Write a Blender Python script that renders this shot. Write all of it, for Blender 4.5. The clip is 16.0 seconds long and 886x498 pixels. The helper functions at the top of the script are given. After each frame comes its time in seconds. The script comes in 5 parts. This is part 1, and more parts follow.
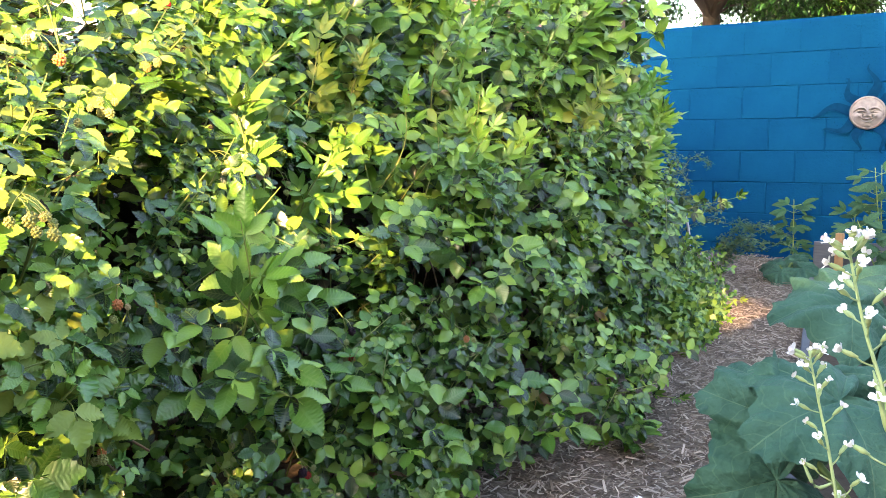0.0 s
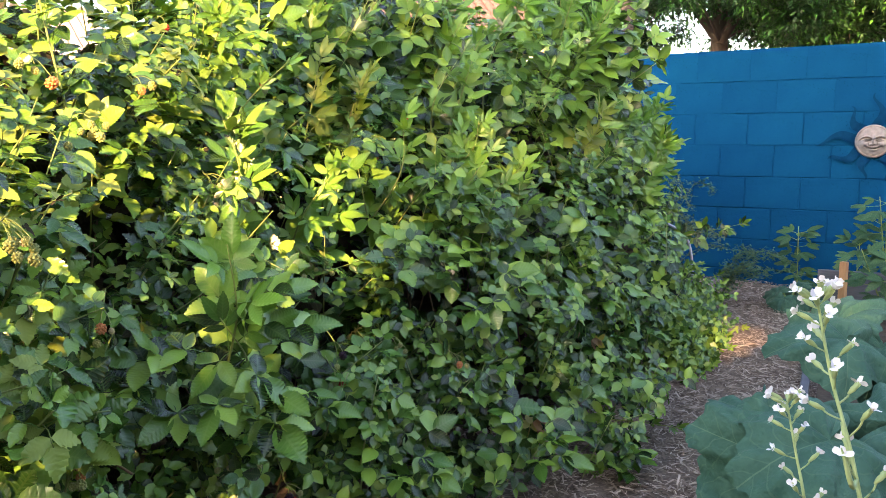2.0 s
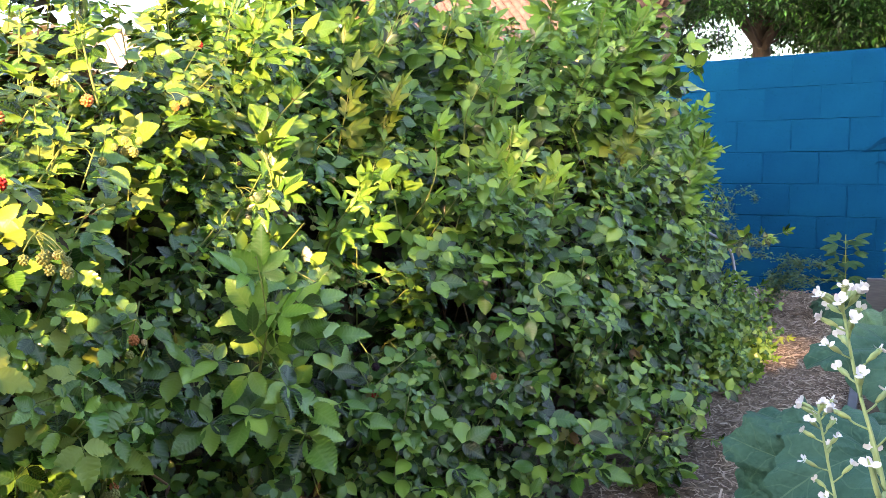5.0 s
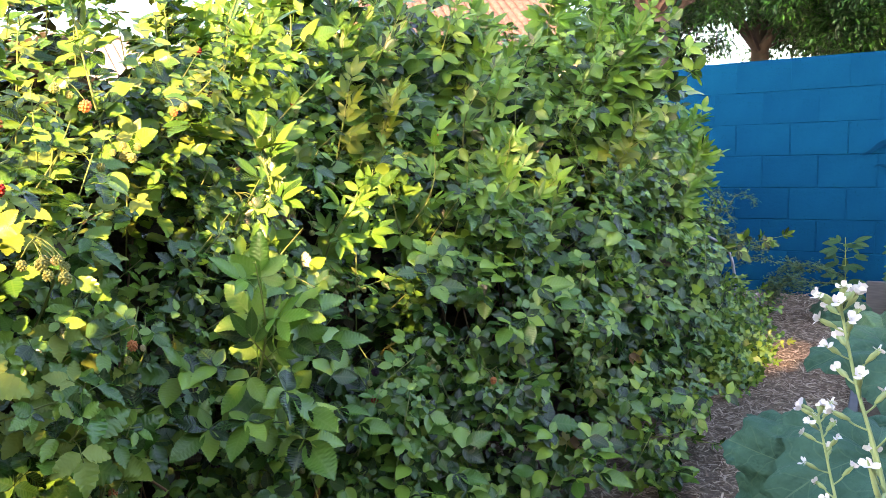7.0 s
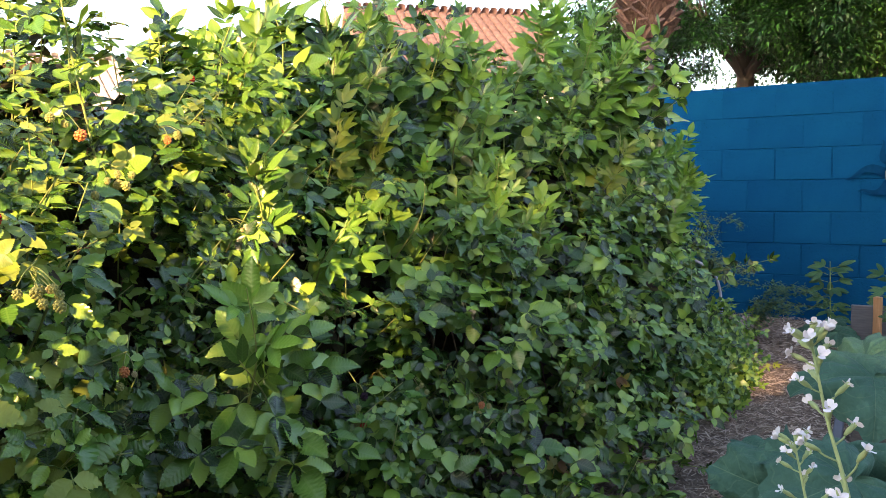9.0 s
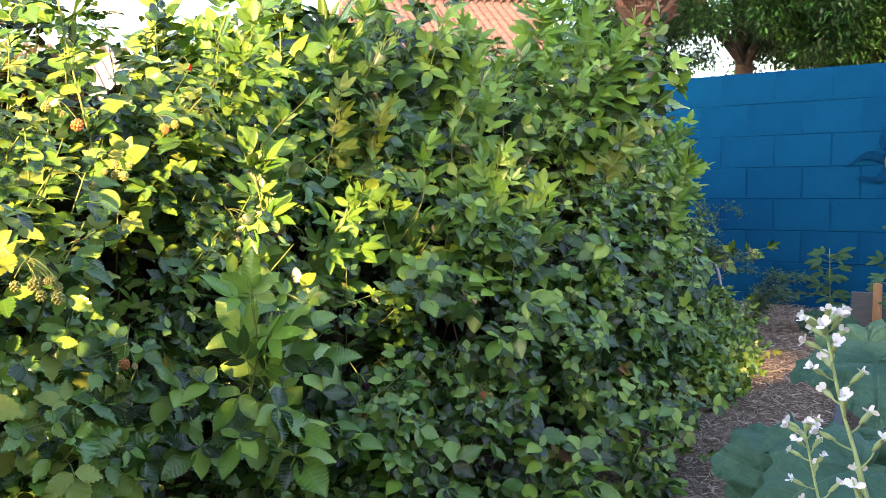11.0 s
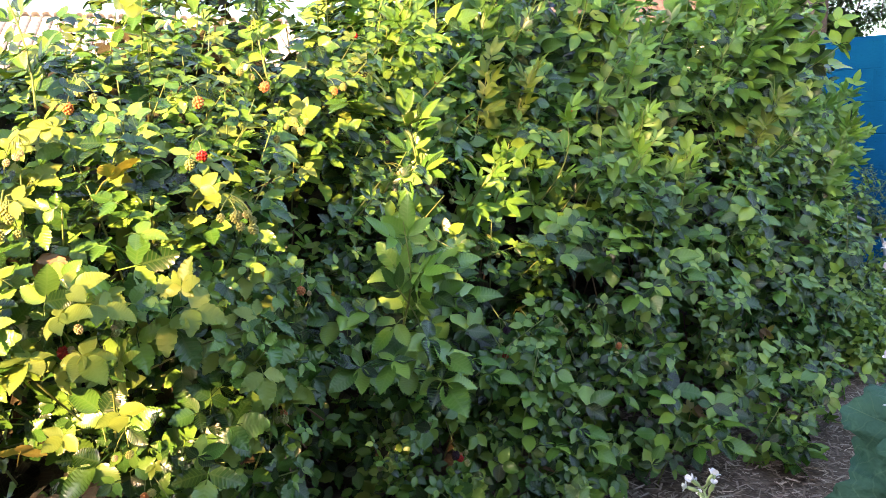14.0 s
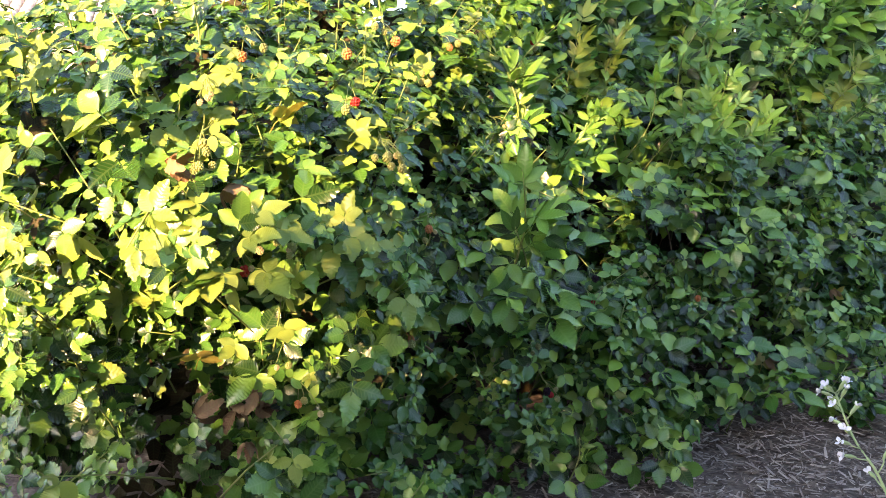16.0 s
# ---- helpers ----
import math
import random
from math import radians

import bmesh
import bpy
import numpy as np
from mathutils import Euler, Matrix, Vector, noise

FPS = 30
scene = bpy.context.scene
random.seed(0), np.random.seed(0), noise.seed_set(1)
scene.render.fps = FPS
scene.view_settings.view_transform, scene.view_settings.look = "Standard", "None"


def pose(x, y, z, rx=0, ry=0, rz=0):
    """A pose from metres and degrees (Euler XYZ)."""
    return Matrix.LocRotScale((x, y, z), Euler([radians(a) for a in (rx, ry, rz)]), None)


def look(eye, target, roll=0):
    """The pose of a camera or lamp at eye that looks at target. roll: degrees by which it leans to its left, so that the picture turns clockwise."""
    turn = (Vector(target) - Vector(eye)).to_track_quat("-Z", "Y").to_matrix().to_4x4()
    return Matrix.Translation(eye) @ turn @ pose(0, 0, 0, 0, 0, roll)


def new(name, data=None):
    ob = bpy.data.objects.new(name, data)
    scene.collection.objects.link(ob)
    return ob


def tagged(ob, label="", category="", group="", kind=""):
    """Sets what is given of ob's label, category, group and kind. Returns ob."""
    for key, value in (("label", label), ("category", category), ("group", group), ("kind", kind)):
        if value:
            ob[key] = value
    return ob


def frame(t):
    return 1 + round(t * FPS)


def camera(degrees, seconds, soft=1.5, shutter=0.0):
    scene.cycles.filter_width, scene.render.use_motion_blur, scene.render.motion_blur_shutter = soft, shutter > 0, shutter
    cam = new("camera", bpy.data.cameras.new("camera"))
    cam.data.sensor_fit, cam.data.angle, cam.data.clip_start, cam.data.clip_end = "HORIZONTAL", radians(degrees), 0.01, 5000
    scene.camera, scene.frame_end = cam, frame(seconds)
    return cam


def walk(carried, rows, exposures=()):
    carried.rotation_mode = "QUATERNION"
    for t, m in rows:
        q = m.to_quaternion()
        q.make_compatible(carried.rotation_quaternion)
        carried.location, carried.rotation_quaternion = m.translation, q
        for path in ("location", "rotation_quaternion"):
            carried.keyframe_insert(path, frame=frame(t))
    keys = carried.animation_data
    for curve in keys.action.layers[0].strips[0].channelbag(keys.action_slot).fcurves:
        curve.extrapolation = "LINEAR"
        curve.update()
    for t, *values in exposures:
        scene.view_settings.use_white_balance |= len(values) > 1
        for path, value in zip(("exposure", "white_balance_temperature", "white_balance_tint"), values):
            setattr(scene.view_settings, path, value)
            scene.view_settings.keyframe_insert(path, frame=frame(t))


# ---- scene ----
cam = camera(59.0, 16.0, soft=0.6)
PATH = [
    (0, (3.557, -4.512, 0.93), (1.895, -3.447, 0.607), -1.2),
    (0.5, (3.564, -4.504, 0.938), (1.907, -3.429, 0.625), -0.4),
    (1, (3.565, -4.501, 0.941), (1.907, -3.426, 0.637), -0.2),
    (1.5, (3.568, -4.491, 0.943), (1.893, -3.439, 0.649), -0.3),
    (2, (3.568, -4.484, 0.945), (1.891, -3.431, 0.668), -0.2),
    (2.5, (3.575, -4.485, 0.942), (1.87, -3.474, 0.673), 0.3),
    (3, (3.575, -4.492, 0.939), (1.842, -3.53, 0.676), -0.1),
    (3.5, (3.57, -4.489, 0.937), (1.837, -3.525, 0.678), -0.9),
    (4, (3.572, -4.472, 0.94), (1.838, -3.508, 0.687), -0.9),
    (6.5, (3.577, -4.464, 0.941), (1.842, -3.496, 0.707), -1.5),
    (7, (3.576, -4.464, 0.939), (1.84, -3.497, 0.708), -1.4),
    (7.5, (3.574, -4.466, 0.94), (1.841, -3.496, 0.71), -1.3),
    (8, (3.587, -4.467, 0.948), (1.854, -3.495, 0.725), -1.1),
    (8.5, (3.594, -4.471, 0.955), (1.861, -3.492, 0.758), -1.0),
    (9, (3.594, -4.473, 0.952), (1.868, -3.479, 0.773), -1.1),
    (11.5, (3.58, -4.472, 0.95), (1.859, -3.476, 0.741), -1.5),
    (12, (3.608, -4.443, 0.957), (1.874, -3.474, 0.725), -1.1),
    (12.1, (3.617, -4.437, 0.953), (1.864, -3.503, 0.713), -1.0),
    (12.5, (3.672, -4.399, 0.94), (1.824, -3.682, 0.673), -0.9),
    (13, (3.701, -4.406, 0.938), (1.83, -3.758, 0.656), -0.8),
    (13.5, (3.701, -4.458, 0.939), (1.828, -3.813, 0.659), -1.1),
    (14, (3.698, -4.516, 0.932), (1.827, -3.866, 0.653), -1.3),
    (14.5, (3.707, -4.562, 0.931), (1.844, -3.901, 0.629), -1.5),
    (15, (3.726, -4.61, 0.926), (1.871, -3.93, 0.613), -1.1),
    (15.5, (3.754, -4.666, 0.92), (1.902, -3.994, 0.573), -0.4),
    (16, (3.77, -4.688, 0.914), (1.884, -4.131, 0.548), 0.0),
]
EXPOSURES = [(0.0, 3.92, 7350, 15), (0.5, 3.80, 7350, 16), (1.0, 3.66, 7350, 18), (2.0, 3.45, 7350, 18), (7.0, 3.47, 7200, 18), (8.0, 3.25, 7150, 18), (9.0, 2.88, 7150, 18), (11.5, 3.32, 7100, 18), (12.5, 3.46, 7150, 18), (14.0, 3.25, 6950, 18), (16.0, 3.24, 6650, 18)]
walk(cam, [(t, look(eye, target, roll)) for t, eye, target, roll in PATH], EXPOSURES)

# ---- light ----
SUN_AZ, SUN_EL = 139.0, 18.0          # degrees clockwise from +y, and above the horizon
world = bpy.data.worlds.new("sky_world")
scene.world = world
world.use_nodes = True
wn = world.node_tree.nodes
sky = wn.new("ShaderNodeTexSky")
sky.sky_type = "NISHITA"
sky.sun_disc = False
sky.sun_elevation, sky.sun_rotation = radians(SUN_EL), radians(SUN_AZ)
sky.dust_density, sky.air_density = 2.0, 1.0
wn["Background"].inputs["Strength"].default_value = 0.110
world.node_tree.links.new(sky.outputs[0], wn["Background"].inputs["Color"])

sun_way = Vector((math.sin(radians(SUN_AZ)) * math.cos(radians(SUN_EL)),
                  math.cos(radians(SUN_AZ)) * math.cos(radians(SUN_EL)), math.sin(radians(SUN_EL))))
sun_flat = Vector((math.sin(radians(SUN_AZ)), math.cos(radians(SUN_AZ)), 0))
lamp = bpy.data.lights.new("sun", "SUN")
lamp.energy, lamp.angle, lamp.color = 3.85, radians(1.6), (1.0, 0.62, 0.31)
sun = new("sun", lamp)
sun.matrix_world = look(sun_way * 50, (0, 0, 0))


# ---- materials ----
def material(name, rough=0.6, metal=0.0, spec=0.3):
    m = bpy.data.materials.new(name)
    m.use_nodes = True
    b = m.node_tree.nodes["Principled BSDF"]
    b.inputs["Roughness"].default_value = rough
    b.inputs["Metallic"].default_value = metal
    b.inputs["Specular IOR Level"].default_value = spec
    return m, m.node_tree.nodes, m.node_tree.links, b


def ramp(nodes, stops):
    r = nodes.new("ShaderNodeValToRGB")
    while len(r.color_ramp.elements) < len(stops):
        r.color_ramp.elements.new(0.5)
    for e, (p, c) in zip(r.color_ramp.elements, stops):
        e.position, e.color = p, (*c, 1)
    return r


def noise_node(nodes, links, scale, detail=4, coord="Object", stretch=None):
    tc = nodes.new("ShaderNodeTexCoord")
    n = nodes.new("ShaderNodeTexNoise")
    n.inputs["Scale"].default_value, n.inputs["Detail"].default_value = scale, detail
    src = tc.outputs[coord]
    if stretch:
        mp = nodes.new("ShaderNodeMapping")
        mp.inputs["Scale"].default_value = stretch
        links.new(src, mp.inputs[0])
        src = mp.outputs[0]
    links.new(src, n.inputs["Vector"])
    return n


def math_node(nodes, links, op, a, b=None):
    n = nodes.new("ShaderNodeMath")
    n.operation = op
    for i, v in enumerate((a, b)):
        if v is None:
            continue
        if isinstance(v, (int, float)):
            n.inputs[i].default_value = v
        else:
            links.new(v, n.inputs[i])
    return n.outputs[0]


def mix_rgb(nodes, links, fac, a, b, mode="MIX"):
    n = nodes.new("ShaderNodeMix")
    n.data_type, n.blend_type = "RGBA", mode
    for sock, v in ((n.inputs["Factor"], fac), (n.inputs["A"], a), (n.inputs["B"], b)):
        if isinstance(v, (int, float)):
            sock.default_value = v
        elif isinstance(v, tuple):
            sock.default_value = (*v, 1)
        else:
            links.new(v, sock)
    return n.outputs["Result"]


def bump(nodes, links, bsdf, height, strength, distance=0.01):
    b = nodes.new("ShaderNodeBump")
    b.inputs["Strength"].default_value, b.inputs["Distance"].default_value = strength, distance
    links.new(height, b.inputs["Height"])
    links.new(b.outputs[0], bsdf.inputs["Normal"])
    return b


def leaf_material(name, stops, veins=9.0, vein_tint=0.07, rough=0.34, through_light=0.13, glow=(1.6, 1.6, 0.5), spec=0.38):
    """Foliage: colour that varies from leaflet to leaflet, pale side veins, light passing through the blade."""
    m, n, l, b = material(name, rough, 0, spec)
    geo, info = n.new("ShaderNodeNewGeometry"), n.new("ShaderNodeObjectInfo")
    patch = noise_node(n, l, 3.0, 2)
    mixv = math_node(n, l, "MULTIPLY", geo.outputs["Random Per Island"], 0.62)
    mixv = math_node(n, l, "ADD", mixv, math_node(n, l, "MULTIPLY", info.outputs["Random"], 0.15))
    mixv = math_node(n, l, "ADD", mixv, math_node(n, l, "MULTIPLY", patch.outputs["Fac"], 0.32))
    r = ramp(n, stops)
    l.new(mixv, r.inputs[0])
    uv = n.new("ShaderNodeUVMap")
    sep = n.new("ShaderNodeSeparateXYZ")
    l.new(uv.outputs[0], sep.inputs[0])
    au = math_node(n, l, "ABSOLUTE", sep.outputs[0])
    along = math_node(n, l, "SUBTRACT", sep.outputs[1], math_node(n, l, "MULTIPLY", au, 0.32))
    wave = math_node(n, l, "SINE", math_node(n, l, "MULTIPLY", along, veins * 6.2832))
    ridge = math_node(n, l, "POWER", math_node(n, l, "MULTIPLY_ADD", wave, 0.5), 6.0)
    for q in n:
        if q.type == "MATH" and q.operation == "MULTIPLY_ADD":
            q.inputs[2].default_value = 0.5
    mid = math_node(n, l, "LESS_THAN", au, 0.045)
    vein = math_node(n, l, "MAXIMUM", ridge, mid)
    speck = noise_node(n, l, 45.0, 3)
    col = mix_rgb(n, l, math_node(n, l, "MULTIPLY", speck.outputs["Fac"], 0.18), r.outputs[0], (0.03, 0.05, 0.01), "MIX")
    col = mix_rgb(n, l, math_node(n, l, "MULTIPLY", vein, vein_tint), col, (0.30, 0.40, 0.14))
    l.new(col, b.inputs["Base Color"])
    bump(n, l, b, math_node(n, l, "ADD", wave, math_node(n, l, "MULTIPLY", speck.outputs["Fac"], 0.6)), 0.07, 0.002)
    tr = n.new("ShaderNodeBsdfTranslucent")
    l.new(mix_rgb(n, l, 1.0, col, glow, "MULTIPLY"), tr.inputs["Color"])
    mx = n.new("ShaderNodeMixShader")
    mx.inputs[0].default_value = through_light
    l.new(b.outputs[0], mx.inputs[1])
    l.new(tr.outputs[0], mx.inputs[2])
    l.new(mx.outputs[0], n["Material Output"].inputs["Surface"])
    return m


def plain(name, dark, light, scale=20, rough=0.7, bumpy=0.2, dist=0.004, stretch=None, metal=0.0, detail=5):
    """A surface whose colour wanders between two tones, with relief of the same grain."""
    m, n, l, b = material(name, rough, metal)
    t = noise_node(n, l, scale, detail, "Object", stretch)
    big = noise_node(n, l, scale * 0.12, 3)
    r = ramp(n, [(0.3, dark), (0.7, light)])
    l.new(math_node(n, l, "ADD", math_node(n, l, "MULTIPLY", t.outputs["Fac"], 0.65), math_node(n, l, "MULTIPLY", big.outputs["Fac"], 0.35)), r.inputs[0])
    l.new(r.outputs[0], b.inputs["Base Color"])
    bump(n, l, b, t.outputs["Fac"], bumpy, dist)
    return m


LEAF = leaf_material("bramble_leaf", [(0.22, (0.006, 0.030, 0.005)), (0.5, (0.052, 0.155, 0.022)), (0.80, (0.210, 0.365, 0.052))], 9.0, 0.07, 0.27, 0.07, spec=0.55)
LEAF_FRESH = leaf_material("fresh_bramble_leaf", [(0.2, (0.060, 0.180, 0.022)), (0.5, (0.115, 0.275, 0.034)), (0.8, (0.210, 0.380, 0.056))], 9.0, 0.12, 0.32, 0.16, spec=0.5)
LEAF_GARDEN = leaf_material("garden_leaf", [(0.2, (0.009, 0.040, 0.018)), (0.5, (0.018, 0.070, 0.030)), (0.8, (0.045, 0.125, 0.040))], 6.0, 0.08, 0.45, 0.10, spec=0.25)
LEAF_WISP = leaf_material("wispy_leaf", [(0.2, (0.030, 0.085, 0.050)), (0.5, (0.055, 0.130, 0.080)), (0.8, (0.090, 0.180, 0.100))], 3.0, 0.0, 0.5, 0.10, spec=0.2)
# young growth, yellowed further so its colour also carries sunlight
LEAF_YOUNG_SUNLIT = leaf_material("young_sunlit_leaf", [(0.2, (0.130, 0.20, 0.040)), (0.5, (0.190, 0.275, 0.042)), (0.8, (0.260, 0.335, 0.062))], 8, 0.05, 0.40, 0.22)
LEAF_OLD = leaf_material("yellowing_leaf", [(0.2, (0.20, 0.19, 0.04)), (0.5, (0.28, 0.25, 0.05)), (0.8, (0.32, 0.20, 0.06))], 9, 0.2, 0.6, 0.3)
LEAF_DEAD = leaf_material("dried_leaf", [(0.2, (0.11, 0.055, 0.028)), (0.5, (0.17, 0.095, 0.05)), (0.8, (0.24, 0.15, 0.085))], 9, 0.1, 0.85, 0.15, (1.2, 1.0, 0.7))
# leaf coloured almost black to paint the shade deep in the hedge
LEAF_GAP_SHADE = leaf_material("gap_shade_leaf", [(0.2, (0.010, 0.008, 0.005)), (0.5, (0.020, 0.015, 0.009)), (0.8, (0.040, 0.028, 0.016))], 9, 0.05, 0.85, 0.04, (1.2, 1.0, 0.7), 0.15)
LEAF_TREE = leaf_material("tree_leaf", [(0.2, (0.005, 0.034, 0.010)), (0.55, (0.011, 0.064, 0.016)), (0.85, (0.045, 0.175, 0.026))], 5, 0.05, 0.4, 0.15)
m, n, l, b = material("squash_leaf", 0.6, 0, 0.15)
uv = n.new("ShaderNodeUVMap")
sep = n.new("ShaderNodeSeparateXYZ")
l.new(uv.outputs[0], sep.inputs[0])
au = math_node(n, l, "ABSOLUTE", sep.outputs[0])
vein = math_node(n, l, "LESS_THAN", au, 0.022)
side = math_node(n, l, "SINE", math_node(n, l, "MULTIPLY", math_node(n, l, "SUBTRACT", sep.outputs[1], math_node(n, l, "MULTIPLY", au, 0.35)), 40.0))
side = math_node(n, l, "GREATER_THAN", side, 0.965)
blotch, crinkle = noise_node(n, l, 9, 4), noise_node(n, l, 75, 5)
r = ramp(n, [(0.3, (0.022, 0.078, 0.056)), (0.7, (0.058, 0.142, 0.098))])
l.new(blotch.outputs["Fac"], r.inputs[0])
lines = math_node(n, l, "MAXIMUM", math_node(n, l, "MULTIPLY", vein, 0.24), math_node(n, l, "MULTIPLY", side, 0.10))
l.new(mix_rgb(n, l, lines, r.outputs[0], (0.22, 0.32, 0.19)), b.inputs["Base Color"])
bump(n, l, b, math_node(n, l, "SUBTRACT", crinkle.outputs["Fac"], lines), 0.9, 0.008)
LEAF_SQUASH = m
STEM = plain("green_stem", (0.12, 0.18, 0.04), (0.25, 0.30, 0.08), 60, 0.55)
STEM_PALE = plain("pale_flower_stem", (0.28, 0.36, 0.14), (0.40, 0.48, 0.22), 60, 0.5)
CANE = plain("brown_cane", (0.10, 0.06, 0.03), (0.24, 0.17, 0.09), 40, 0.7, 0.4)
BERRY_GREEN = plain("unripe_berry", (0.20, 0.24, 0.07), (0.33, 0.35, 0.12), 150, 0.45)
BERRY_RED = plain("red_berry", (0.30, 0.015, 0.015), (0.50, 0.05, 0.035), 120, 0.25)
BERRY_ORANGE = plain("half_ripe_berry", (0.45, 0.12, 0.04), (0.55, 0.25, 0.09), 120, 0.35)
BERRY_BLACK = plain("ripe_berry", (0.012, 0.006, 0.012), (0.035, 0.012, 0.025), 120, 0.2)
PETAL = plain("white_petal", (0.72, 0.68, 0.72), (0.85, 0.83, 0.82), 200, 0.5, 0.1)
SEPAL = plain("dry_sepal", (0.40, 0.33, 0.16), (0.55, 0.46, 0.25), 150, 0.8)


# ---- mesh helpers ----
def part(name, bm, mat, parent=None, label="", smooth=False):
    """Links a bmesh as one mesh object under its thing."""
    me = bpy.data.meshes.new(name)
    bm.to_mesh(me)
    bm.free()
    me.materials.append(mat)
    if smooth:
        me.polygons.foreach_set("use_smooth", [True] * len(me.polygons))
    ob = new(name, me)
    if parent:
        ob.parent = parent
    if label:
        ob["label"] = label
    return ob


def thing(name, label, category, group="", kind="", place=(0, 0, 0)):
    ob = new(name)
    ob.location = place
    ob.empty_display_size = 0.05
    return tagged(ob, label, category, group, kind)


def child(name, me, parent, m=None, label=""):
    ob = new(name, me)
    ob.parent = parent
    if m is not None:
        ob.matrix_basis = m
    if label:
        ob["label"] = label
    return ob


def mesh_of(name, v, t, uv, mats, smooth=True, mat_index=None):
    """A mesh from arrays of corners, triangles and a u, v for each corner."""
    v, t = np.asarray(v, np.float32), np.asarray(t, np.int32)
    me = bpy.data.meshes.new(name)
    me.vertices.add(len(v))
    me.vertices.foreach_set("co", v.ravel())
    me.loops.add(t.size)
    me.loops.foreach_set("vertex_index", t.ravel())
    me.polygons.add(len(t))
    me.polygons.foreach_set("loop_start", np.arange(0, t.size, 3, dtype=np.int32))
    me.polygons.foreach_set("loop_total", np.full(len(t), 3, np.int32))
    me.polygons.foreach_set("use_smooth", np.full(len(t), smooth))
    if uv is not None:
        layer = me.uv_layers.new(name="UVMap")
        layer.data.foreach_set("uv", np.asarray(uv, np.float32)[t.ravel()].ravel())
    for m in mats if isinstance(mats, (list, tuple)) else [mats]:
        me.materials.append(m)
    if mat_index is not None:
        me.polygons.foreach_set("material_index", np.asarray(mat_index, np.int32))
    me.update(calc_edges=True)
    return me


def merge(pieces):
    """Joins (v, t, uv) triples."""
    vs, ts, us, o = [], [], [], 0
    for v, t, u in pieces:
        vs.append(v), ts.append(np.asarray(t) + o), us.append(u)
        o += len(v)
    return np.concatenate(vs), np.concatenate(ts), np.concatenate(us)


def rot(axis, deg):
    return np.array(Matrix.Rotation(radians(deg), 3, axis))


def moved(piece, m, at=(0, 0, 0)):
    return piece[0] @ np.asarray(m).T + np.asarray(at), piece[1], piece[2]


def leaflet(length, width, teeth=6, fold=0.3, curl=0.5, tip=0.75, toothy=0.14, wave=0.0):
    """One leaf blade from the origin along +y: toothed edge, raised halves, drooping tip."""
    def half(s):
        return width * 1.56 * (s ** 0.70) * ((1 - s) ** tip)
    v, t, u = [], [], []

    def put(x, s):
        y = s * length
        ax = min(abs(x), half(min(max(s, 0.0), 1.0)))
        z = fold * ax - curl * length * s * s * 0.5 - 1.2 * fold * ax * ax / max(width, 1e-4) + wave * ax * math.sin(7 * s + (2 if x > 0 else 0))
        v.append((x, y, z))
        u.append((x / max(width, 1e-4), s))
        return len(v) - 1
    mids = [put(0, i / teeth) for i in range(teeth + 1)]
    for side in (-1, 1):
        prev = None
        for i in range(teeth):
            s1 = (i + 0.72) / teeth
            tipv = put(side * half(s1) * (1 + toothy), s1 + 0.15 / teeth)
            nxt = put(side * half((i + 1) / teeth) * (1 - toothy * 0.6), (i + 1) / teeth - 0.05 / teeth) if i < teeth - 1 else None
            tri = [(mids[i], tipv, mids[i + 1])]
            if prev is not None:
                tri.append((mids[i], prev, tipv))
            if nxt is not None:
                tri.append((mids[i + 1], tipv, nxt))
            t += [a if side > 0 else a[::-1] for a in tri]
            prev = nxt
    return np.array(v), np.array(t), np.array(u)


def tube(points, radii, sides=5):
    """A round stem along a line of points."""
    p = [Vector(q) for q in points]
    v, t, u = [], [], []
    for i, q in enumerate(p):
        d = (p[min(i + 1, len(p) - 1)] - p[max(i - 1, 0)]).normalized()
        a = d.orthogonal().normalized()
        b = d.cross(a)
        r = radii[i] if isinstance(radii, (list, tuple)) else radii
        for k in range(sides):
            w = 2 * math.pi * k / sides
            v.append(q + (a * math.cos(w) + b * math.sin(w)) * r)
            u.append((0.5, 0.5))
    for i in range(len(p) - 1):
        for k in range(sides):
            a, b = i * sides + k, i * sides + (k + 1) % sides
            t += [(a, b, b + sides), (a, b + sides, a + sides)]
    n = len(v)
    v += [p[0], p[-1]]
    u += [(0.5, 0.5)] * 2
    for k in range(sides):
        t += [(n, (k + 1) % sides, k), (n + 1, (len(p) - 1) * sides + k, (len(p) - 1) * sides + (k + 1) % sides)]
    return np.array([tuple(q) for q in v]), np.array(t), np.array(u)


def smooth_line(points, n):
    """A curve through the points (Catmull-Rom)."""
    p = [Vector(q) for q in points]
    p = [2 * p[0] - p[1]] + p + [2 * p[-1] - p[-2]]
    out = []
    for i in range(1, len(p) - 2):
        for k in range(n):
            s = k / n
            a, b, c, d = p[i - 1], p[i], p[i + 1], p[i + 2]
            out.append(0.5 * (2 * b + (c - a) * s + (2 * a - 5 * b + 4 * c - d) * s * s + (3 * b - a - 3 * c + d) * s ** 3))
    return out + [p[-2]]


